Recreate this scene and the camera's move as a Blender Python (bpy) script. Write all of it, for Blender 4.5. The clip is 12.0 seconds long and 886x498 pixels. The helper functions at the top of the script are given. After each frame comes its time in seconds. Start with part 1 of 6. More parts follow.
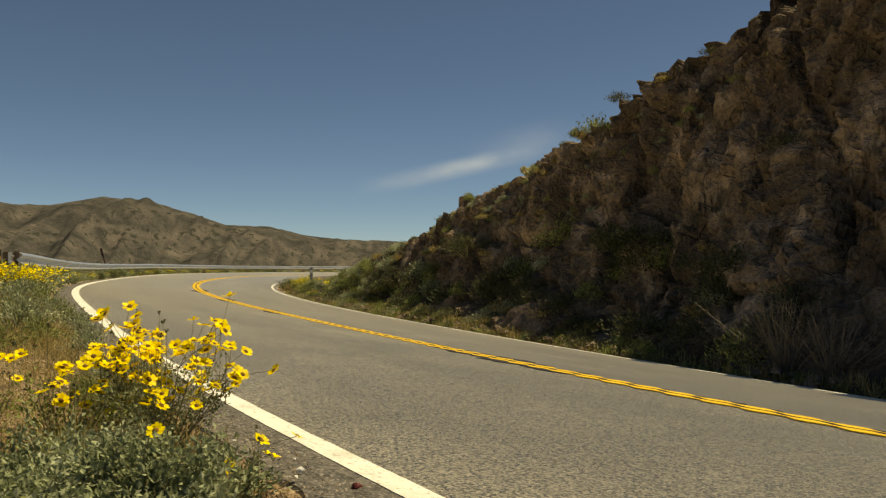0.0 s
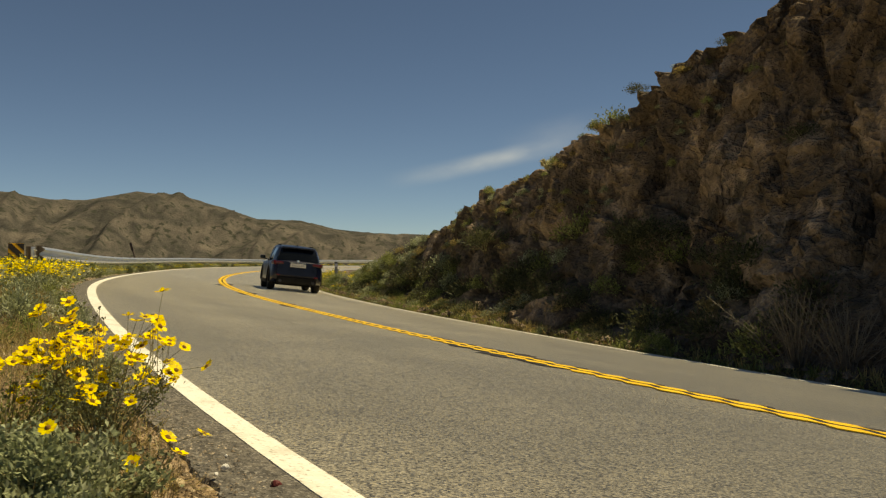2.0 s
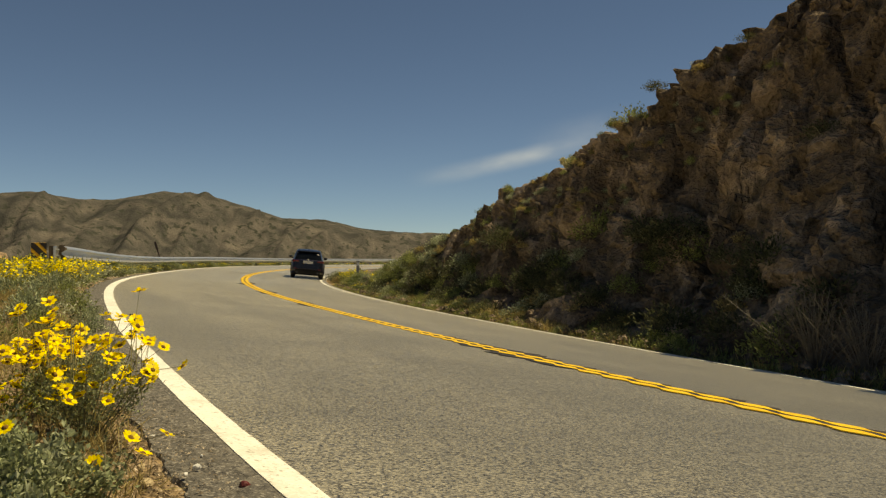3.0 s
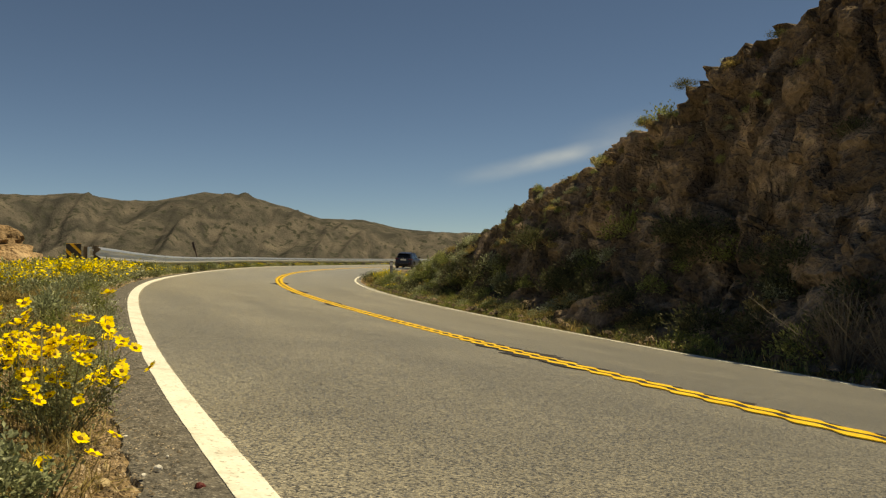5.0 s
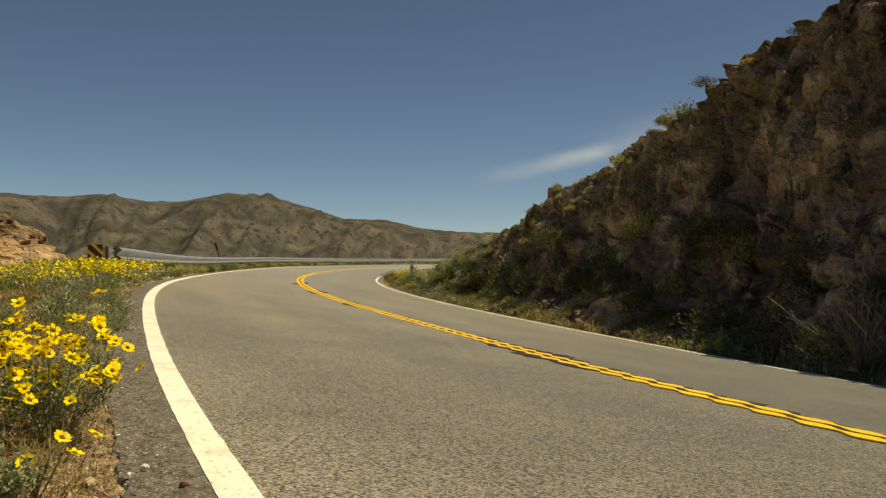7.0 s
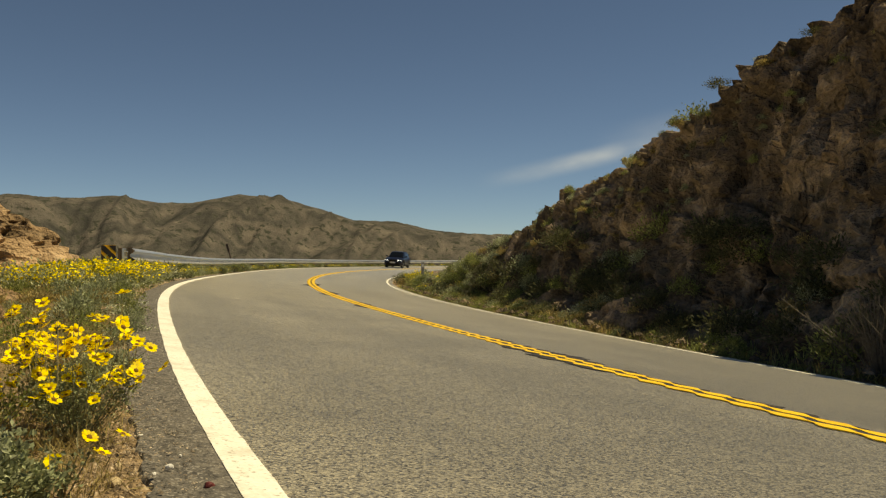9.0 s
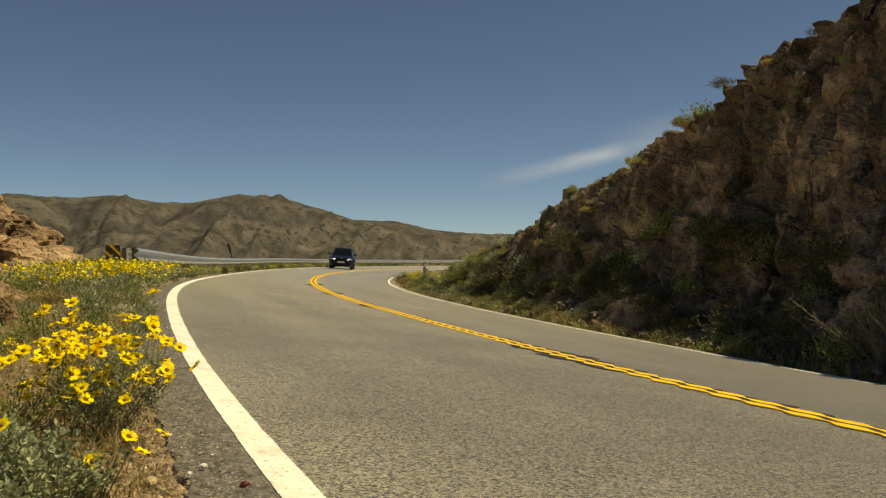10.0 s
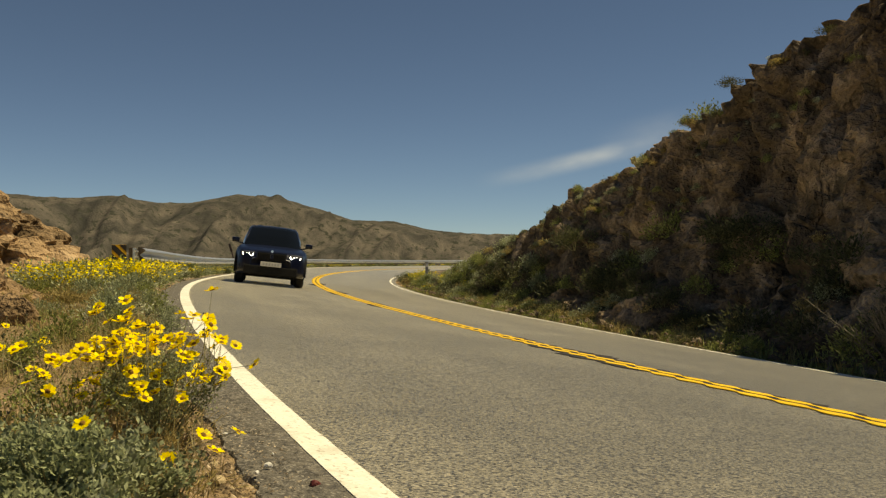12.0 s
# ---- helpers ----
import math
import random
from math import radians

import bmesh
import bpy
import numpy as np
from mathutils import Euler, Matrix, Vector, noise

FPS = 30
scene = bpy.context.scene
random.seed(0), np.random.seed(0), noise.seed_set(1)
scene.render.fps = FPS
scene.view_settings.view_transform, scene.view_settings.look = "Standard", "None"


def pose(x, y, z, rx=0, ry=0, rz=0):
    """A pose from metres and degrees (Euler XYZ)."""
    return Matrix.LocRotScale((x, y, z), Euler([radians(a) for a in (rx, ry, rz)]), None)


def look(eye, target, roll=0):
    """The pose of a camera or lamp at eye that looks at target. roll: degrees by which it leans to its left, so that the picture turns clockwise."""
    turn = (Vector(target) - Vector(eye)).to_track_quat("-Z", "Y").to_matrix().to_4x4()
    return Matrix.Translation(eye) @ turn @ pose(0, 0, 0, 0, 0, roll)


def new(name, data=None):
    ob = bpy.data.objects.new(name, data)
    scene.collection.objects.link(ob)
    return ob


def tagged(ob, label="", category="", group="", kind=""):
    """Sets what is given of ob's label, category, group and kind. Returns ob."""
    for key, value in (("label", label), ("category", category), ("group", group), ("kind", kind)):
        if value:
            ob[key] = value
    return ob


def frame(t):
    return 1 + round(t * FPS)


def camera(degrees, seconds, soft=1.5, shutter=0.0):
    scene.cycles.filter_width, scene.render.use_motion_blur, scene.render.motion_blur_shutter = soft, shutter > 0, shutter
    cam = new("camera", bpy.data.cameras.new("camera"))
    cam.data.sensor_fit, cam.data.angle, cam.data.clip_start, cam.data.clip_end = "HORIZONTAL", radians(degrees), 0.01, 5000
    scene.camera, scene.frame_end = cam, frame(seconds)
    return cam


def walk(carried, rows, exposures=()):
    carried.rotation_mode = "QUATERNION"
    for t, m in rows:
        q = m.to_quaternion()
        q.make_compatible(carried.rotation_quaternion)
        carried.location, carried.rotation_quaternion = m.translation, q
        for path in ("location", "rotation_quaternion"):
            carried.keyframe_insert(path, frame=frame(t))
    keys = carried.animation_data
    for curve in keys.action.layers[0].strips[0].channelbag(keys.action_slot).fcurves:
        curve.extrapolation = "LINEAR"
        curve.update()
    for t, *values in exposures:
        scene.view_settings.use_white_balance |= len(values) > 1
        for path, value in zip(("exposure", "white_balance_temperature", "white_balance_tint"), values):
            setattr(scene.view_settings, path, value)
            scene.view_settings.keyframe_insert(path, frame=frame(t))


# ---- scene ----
FOV = 54.28


def eye(x, y, z, yaw, pitch, roll):
    """Camera pose: yaw to the right of +y, pitch upwards, lean to its left, in degrees."""
    a, b = radians(yaw), radians(pitch)
    way = Vector((math.sin(a) * math.cos(b), math.cos(a) * math.cos(b), math.sin(b)))
    return look((x, y, z), Vector((x, y, z)) + way * 10, roll)


EXPO, KELVIN, TINT, SKY, SUN = 0.15, 8200, 4, 0.067, 4.5
PATH = [
    (0, eye(-0.659, -0.039, 0.865, 6.53, 0.97, 0.22)),
    (0.5, eye(-0.611, -0.034, 0.866, 6.43, 0.86, 0.24)),
    (1, eye(-0.538, -0.032, 0.868, 5.99, 0.69, 0.25)),
    (1.5, eye(-0.469, -0.028, 0.868, 5.44, 0.59, 0.18)),
    (2, eye(-0.384, -0.028, 0.870, 4.53, 0.53, 0.12)),
    (2.5, eye(-0.317, -0.021, 0.870, 3.83, 0.48, 0.15)),
    (3, eye(-0.246, -0.019, 0.873, 2.92, 0.45, 0.08)),
    (5, eye(-0.041, -0.008, 0.878, 0.43, 0.44, 0.01)),
    (5.5, eye(0.000, 0.000, 0.876, -0.00, 0.45, -0.01)),
    (6, eye(0.030, 0.012, 0.873, -0.38, 0.43, -0.05)),
    (6.5, eye(0.053, 0.004, 0.876, -0.81, 0.39, -0.06)),
    (7, eye(0.056, 0.003, 0.877, -1.06, 0.43, -0.09)),
    (7.2, eye(0.102, 0.002, 0.876, -1.72, 0.58, -0.10)),
    (7.5, eye(0.110, 0.002, 0.876, -1.76, 0.57, -0.06)),
    (8.3, eye(0.068, 0.004, 0.876, -1.75, 0.55, -0.03)),
    (9, eye(0.019, 0.005, 0.875, -1.73, 0.54, 0.00)),
    (9.5, eye(-0.020, 0.009, 0.874, -1.67, 0.54, 0.03)),
    (10, eye(-0.069, -0.001, 0.875, -1.73, 0.52, -0.01)),
    (10.5, eye(-0.114, -0.003, 0.875, -1.74, 0.50, 0.02)),
    (11, eye(-0.158, 0.003, 0.873, -1.69, 0.51, -0.00)),
    (11.5, eye(-0.201, 0.008, 0.868, -1.70, 0.53, -0.01)),
    (12, eye(-0.249, 0.016, 0.866, -1.63, 0.53, -0.04)),
]
cam = camera(FOV, 12.0, soft=1.25, shutter=0.65)
walk(cam, PATH, [(0.0, EXPO, KELVIN, TINT), (12.0, EXPO, KELVIN, TINT)])

# ---- light ----
SUN_TO = Vector((0.45, 0.04, 0.89)).normalized()
world = bpy.data.worlds.new("world")
scene.world = world
world.use_nodes = True
wn = world.node_tree.nodes
sky = wn.new("ShaderNodeTexSky")
sky.sky_type, sky.sun_disc = "NISHITA", False
sky.sun_elevation = math.asin(SUN_TO.z)
sky.sun_rotation = math.atan2(SUN_TO.x, SUN_TO.y)
sky.altitude, sky.air_density, sky.dust_density, sky.ozone_density = 7500, 1.35, 0.0, 3.0
wn["Background"].inputs[1].default_value = SKY
world.node_tree.links.new(sky.outputs[0], wn["Background"].inputs[0])
sun = new("sun", bpy.data.lights.new("sun", "SUN"))
sun.data.energy, sun.data.angle, sun.data.color = SUN, radians(0.53), (1.0, 0.89, 0.66)
sun.matrix_world = look(SUN_TO * 200, (0, 0, 0))

# ---- the road's line in plan and height ----
X0, Y0, Z0, TH0 = 1.5105, 5.9921, -0.0147, -0.37314
K = (0.010098, -3.5058e-04, -3.7920e-07, 2.0238e-07)
G = (0.002986, -6.3874e-04, 1.5411e-05, -1.0186e-07)
W_LEFT, W_RIGHT = 3.392, 3.812


def curvature(s):
    k = K[0] + K[1] * s + K[2] * s ** 2 + K[3] * s ** 3
    k = np.where(s > 55, np.minimum(k, 0.030), k)
    k = np.where(s > 66, 0.030, k)
    return np.where(s < -6, K[0] - 6 * K[1], k)


STEP = 0.1
S_ALL = np.arange(-45, 150, STEP)
I_ZERO = int(np.argmin(np.abs(S_ALL)))
HEAD = np.cumsum(curvature(S_ALL)) * STEP
HEAD += TH0 - HEAD[I_ZERO]
PX = np.cumsum(np.sin(HEAD)) * STEP
PY = np.cumsum(np.cos(HEAD)) * STEP
PX += X0 - PX[I_ZERO]
PY += Y0 - PY[I_ZERO]


def stretch_far(s):
    """The far bend lies farther out than an even bend would."""
    t = np.clip((s - 52) / 20, 0, 1)
    return 1 + 0.24 * t * t * (3 - 2 * t)


PX *= stretch_far(S_ALL)
PY *= stretch_far(S_ALL)
HEAD = np.unwrap(np.arctan2(np.gradient(PX), np.gradient(PY)))


def grade(s):
    c = np.clip(s, -9, 75)
    z = Z0 + G[0] * c + G[1] * c ** 2 + G[2] * c ** 3 + G[3] * c ** 4
    return 0.876 + (z - 0.876) * stretch_far(s)


def bank(s):
    return np.clip(0.1294 - 0.001008 * s, 0.03, 0.13)


def edge_sag(s, o):
    """How far the left edge rolls off beside the near verge (0 to 1)."""
    a, b = np.clip((6 - s) / 9.0, 0, 1), np.clip((-0.8 - o) / 2.5, 0, 1)
    return a * a * (3 - 2 * a) * b


def edge_shape(s, o):
    """Sideways and upward shift of the rolled-off left edge, in metres."""
    sag, v = edge_sag(s, o), np.clip(s + 1, -4, 2)
    t = np.clip((9 - s) / 9, 0, 1)
    w = t * t * (3 - 2 * t) * np.clip((-0.8 - o) / 2.5, 0, 1)
    return 0.065 * sag + w * (0.0024 - 0.0017 * v + 0.0030 * v * v), -0.10 * sag - w * (0.0241 + 0.0084 * v)


def on_road(s, o, dz=0.0):
    """World points at s metres along the centre line and o metres to its right."""
    s, o = np.broadcast_arrays(np.asarray(s, float), np.asarray(o, float))
    aside, sink = edge_shape(s, o)
    o = o + aside
    h = np.interp(s, S_ALL, HEAD)
    x = np.interp(s, S_ALL, PX) + np.cos(h) * o
    y = np.interp(s, S_ALL, PY) - np.sin(h) * o
    z = grade(s) - bank(s) * np.clip(o, -9, 9) + sink + dz
    return np.stack([x, y, z], -1)


def road_coords(x, y):
    """s and o of world points."""
    x, y = np.asarray(x, float).ravel(), np.asarray(y, float).ravel()
    ps, qx, qy = S_ALL[::5], PX[::5], PY[::5]
    out_s, out_o = np.empty(len(x)), np.empty(len(x))
    for a in range(0, len(x), 4000):
        xx, yy = x[a:a + 4000, None], y[a:a + 4000, None]
        i = np.argmin((qx - xx) ** 2 + (qy - yy) ** 2, 1)
        h = HEAD[::5][i]
        dx, dy = xx[:, 0] - qx[i], yy[:, 0] - qy[i]
        out_s[a:a + 4000] = ps[i] + dx * np.sin(h) + dy * np.cos(h)
        out_o[a:a + 4000] = dx * np.cos(h) - dy * np.sin(h)
    return out_s, out_o


# ---- numeric noise ----
def hashed(ix, iy, iz, seed=0):
    h = (ix.astype(np.int64) * 374761393 + iy.astype(np.int64) * 668265263 + iz.astype(np.int64) * 2147483647 + seed * 974634777)
    h = (h ^ (h >> 13)) * 1274126177
    h = h & 0xFFFFFFFF
    h = (h ^ (h >> 16)) * 2246822519 & 0xFFFFFFFF
    return ((h ^ (h >> 15)) & 0xFFFFFF) / float(0xFFFFFF)


def vnoise(p, seed=0):
    """Smooth value noise in -1..1 at points p (n, 3)."""
    i = np.floor(p).astype(np.int64)
    f = p - i
    f = f * f * f * (f * (f * 6 - 15) + 10)
    out = 0
    for a in (0, 1):
        for b in (0, 1):
            for c in (0, 1):
                w = (f[:, 0] if a else 1 - f[:, 0]) * (f[:, 1] if b else 1 - f[:, 1]) * (f[:, 2] if c else 1 - f[:, 2])
                out = out + w * hashed(i[:, 0] + a, i[:, 1] + b, i[:, 2] + c, seed)
    return out * 2 - 1


def fbm(p, octaves=4, seed=0, ridged=False):
    out, amp = 0, 1.0
    for k in range(octaves):
        v = vnoise(p * 2.03 ** k, seed + k)
        out = out + amp * ((1 - 2 * np.abs(v)) if ridged else v)
        amp *= 0.5
    return out


def cells(p, seed=0):
    """Nearest and second nearest cell distance, a random number of the cell, and a random slope across it."""
    i = np.floor(p).astype(np.int64)
    f1, f2, rnd, tilt = np.full(len(p), 9.0), np.full(len(p), 9.0), np.zeros(len(p)), np.zeros(len(p))
    for a in (-1, 0, 1):
        for b in (-1, 0, 1):
            for c in (-1, 0, 1):
                j = i + (a, b, c)
                q = j + np.stack([hashed(*j.T, seed + k) for k in (11, 12, 13)], 1)
                d = np.linalg.norm(p - q, axis=1)
                near = d < f1
                f2 = np.where(near, f1, np.minimum(f2, d))
                rnd = np.where(near, hashed(*j.T, seed + 17), rnd)
                lean = sum((hashed(*j.T, seed + 21 + k) - 0.5) * 2 * (p[:, k] - q[:, k]) for k in range(3))
                tilt = np.where(near, lean, tilt)
                f1 = np.where(near, d, f1)
    return f1, f2, rnd, tilt


# ---- materials ----
def material(name, colors, scale=4.0, rough=0.8, bump=0.3, fine=40.0, metal=0.0, spots=None, distort=0.5, bump_dist=0.01, stretch=(1, 1, 1), island=0.0, spec=0.4):
    """A mottled surface: colours over a coarse noise, grain of a fine one, relief of both.
    spots: (colour, scale, amount) of sharper stains; island: colour change from piece to piece."""
    m = bpy.data.materials.new(name)
    m.use_nodes = True
    nt = m.node_tree
    n, l = nt.nodes, nt.links
    bsdf = n["Principled BSDF"]
    tc, mp = n.new("ShaderNodeTexCoord"), n.new("ShaderNodeMapping")
    mp.inputs["Scale"].default_value = stretch
    l.new(tc.outputs["Object"], mp.inputs[0])
    a, b = n.new("ShaderNodeTexNoise"), n.new("ShaderNodeTexNoise")
    for t, sc, det in ((a, scale, 6.0), (b, fine, 3.0)):
        t.inputs["Scale"].default_value, t.inputs["Detail"].default_value = sc, det
        l.new(mp.outputs[0], t.inputs["Vector"])
    a.inputs["Distortion"].default_value = distort
    ramp = n.new("ShaderNodeValToRGB")
    els = ramp.color_ramp.elements
    while len(els) < len(colors):
        els.new(0.5)
    for k, c in enumerate(colors):
        els[k].position = 0.3 + 0.4 * k / max(1, len(colors) - 1)
        els[k].color = (*c, 1)
    l.new(a.outputs[0], ramp.inputs[0])
    grain = n.new("ShaderNodeMix")
    grain.data_type, grain.blend_type = "RGBA", "OVERLAY"
    grain.inputs[0].default_value = 0.55
    l.new(ramp.outputs[0], grain.inputs[6])
    l.new(b.outputs[0], grain.inputs[7])
    col = grain.outputs[2]
    if spots:
        c, sc, amount = spots
        v = n.new("ShaderNodeTexNoise")
        v.inputs["Scale"].default_value, v.inputs["Detail"].default_value = sc, 5.0
        l.new(mp.outputs[0], v.inputs["Vector"])
        r2 = n.new("ShaderNodeMapRange")
        r2.inputs[1].default_value, r2.inputs[2].default_value = 0.62 - amount * 0.3, 0.68 - amount * 0.2
        l.new(v.outputs[0], r2.inputs[0])
        mx = n.new("ShaderNodeMix")
        mx.data_type = "RGBA"
        l.new(r2.outputs[0], mx.inputs[0])
        l.new(col, mx.inputs[6])
        mx.inputs[7].default_value = (*c, 1)
        col = mx.outputs[2]
    if island:
        g, hs = n.new("ShaderNodeNewGeometry"), n.new("ShaderNodeHueSaturation")
        r3 = n.new("ShaderNodeMapRange")
        r3.inputs[3].default_value, r3.inputs[4].default_value = 1 - island, 1 + island
        l.new(g.outputs["Random Per Island"], r3.inputs[0])
        l.new(r3.outputs[0], hs.inputs["Value"])
        l.new(col, hs.inputs["Color"])
        col = hs.outputs[0]
    l.new(col, bsdf.inputs["Base Color"])
    bsdf.inputs["Metallic"].default_value = metal
    bsdf.inputs["Specular IOR Level"].default_value = spec
    rr = n.new("ShaderNodeMapRange")
    rr.inputs[3].default_value, rr.inputs[4].default_value = max(0.02, rough - 0.12), min(1.0, rough + 0.12)
    l.new(b.outputs[0], rr.inputs[0])
    l.new(rr.outputs[0], bsdf.inputs["Roughness"])
    if bump:
        add = n.new("ShaderNodeMath")
        add.operation = "ADD"
        l.new(a.outputs[0], add.inputs[0])
        l.new(b.outputs[0], add.inputs[1])
        bp = n.new("ShaderNodeBump")
        bp.inputs["Strength"].default_value, bp.inputs["Distance"].default_value = bump, bump_dist
        l.new(add.outputs[0], bp.inputs["Height"])
        l.new(bp.outputs[0], bsdf.inputs["Normal"])
    return m


def plain(name, color, rough=0.5, metal=0.0, emit=None, coat=0.0, spec=0.5):
    m = bpy.data.materials.new(name)
    m.use_nodes = True
    b = m.node_tree.nodes["Principled BSDF"]
    b.inputs["Base Color"].default_value = (*color, 1)
    b.inputs["Roughness"].default_value, b.inputs["Metallic"].default_value = rough, metal
    b.inputs["Coat Weight"].default_value, b.inputs["Coat Roughness"].default_value = coat, 0.04
    b.inputs["Specular IOR Level"].default_value = spec
    if emit:
        b.inputs["Emission Color"].default_value, b.inputs["Emission Strength"].default_value = (*emit[0], 1), emit[1]
    return m


def leafy(name, colors, scale=3.0, rough=0.55, through_light=0.38):
    """Leaf surface: each leaf its own shade, some light comes through."""
    m = material(name, colors, scale=scale, rough=rough, bump=0.0, fine=60, island=0.5, spec=0.3)
    n, l = m.node_tree.nodes, m.node_tree.links
    bsdf, out = n["Principled BSDF"], n["Material Output"]
    tr, mix = n.new("ShaderNodeBsdfTranslucent"), n.new("ShaderNodeMixShader")
    src = bsdf.inputs["Base Color"].links[0].from_socket
    l.new(src, tr.inputs[0])
    mix.inputs[0].default_value = through_light
    l.new(bsdf.outputs[0], mix.inputs[1])
    l.new(tr.outputs[0], mix.inputs[2])
    l.new(mix.outputs[0], out.inputs[0])
    return m


def asphalt_material():
    """Old chip-sealed asphalt; the uv map holds metres along and across the road."""
    m = material("asphalt", [(0.240, 0.216, 0.158), (0.290, 0.260, 0.190), (0.335, 0.302, 0.222)], scale=0.7, rough=0.60, bump=0.75, fine=110, bump_dist=0.007, spec=0.6)
    n, l = m.node_tree.nodes, m.node_tree.links
    bsdf = n["Principled BSDF"]
    src = bsdf.inputs["Base Color"].links[0].from_socket
    uv = n.new("ShaderNodeUVMap")
    uv.uv_map = "UVMap"
    mp = n.new("ShaderNodeMapping")
    mp.inputs["Scale"].default_value = (0.05, 0.9, 1)
    l.new(uv.outputs[0], mp.inputs[0])
    t = n.new("ShaderNodeTexNoise")
    t.inputs["Scale"].default_value, t.inputs["Detail"].default_value = 1.0, 4.0
    l.new(mp.outputs[0], t.inputs["Vector"])
    r = n.new("ShaderNodeMapRange")
    r.inputs[1].default_value, r.inputs[2].default_value, r.inputs[3].default_value, r.inputs[4].default_value = 0.3, 0.7, 0.86, 1.12
    l.new(t.outputs[0], r.inputs[0])
    # stones of the seal coat
    tc, v = n.new("ShaderNodeTexCoord"), n.new("ShaderNodeTexVoronoi")
    v.inputs["Scale"].default_value = 130
    l.new(tc.outputs["Object"], v.inputs["Vector"])
    sep = n.new("ShaderNodeSeparateColor")
    l.new(v.outputs["Color"], sep.inputs[0])
    r2 = n.new("ShaderNodeMapRange")
    r2.inputs[1].default_value, r2.inputs[2].default_value, r2.inputs[3].default_value, r2.inputs[4].default_value = 0.0, 1.0, 0.02, 2.02
    l.new(sep.outputs[0], r2.inputs[0])
    mul = n.new("ShaderNodeMath")
    mul.operation = "MULTIPLY"
    l.new(r.outputs[0], mul.inputs[0])
    l.new(r2.outputs[0], mul.inputs[1])
    # paler farther along the road: low-angle brightening put into the colour
    sep_uv, edge_n = n.new("ShaderNodeSeparateXYZ"), n.new("ShaderNodeMath")
    l.new(uv.outputs[0], sep_uv.inputs[0])
    edge_n.operation = "MULTIPLY_ADD"
    edge_n.inputs[1].default_value = 9.0
    l.new(t.outputs[0], edge_n.inputs[0])
    l.new(sep_uv.outputs[0], edge_n.inputs[2])
    grazing_lift = n.new("ShaderNodeMapRange")
    grazing_lift.inputs[1].default_value, grazing_lift.inputs[2].default_value, grazing_lift.inputs[3].default_value, grazing_lift.inputs[4].default_value = 2.5, 16.0, 1.0, 1.82
    l.new(edge_n.outputs[0], grazing_lift.inputs[0])
    mul2 = n.new("ShaderNodeMath")
    mul2.operation = "MULTIPLY"
    l.new(mul.outputs[0], mul2.inputs[0])
    l.new(grazing_lift.outputs[0], mul2.inputs[1])
    hs = n.new("ShaderNodeHueSaturation")
    l.new(mul2.outputs[0], hs.inputs["Value"])
    l.new(src, hs.inputs["Color"])
    l.new(hs.outputs[0], bsdf.inputs["Base Color"])
    bsdf.inputs["Diffuse Roughness"].default_value = 1.0
    # dust on the worn seal, pale at a low angle
    bsdf.inputs["Sheen Weight"].default_value, bsdf.inputs["Sheen Roughness"].default_value = 1.0, 0.3
    bsdf.inputs["Sheen Tint"].default_value = (1.0, 0.92, 0.78, 1)
    return m


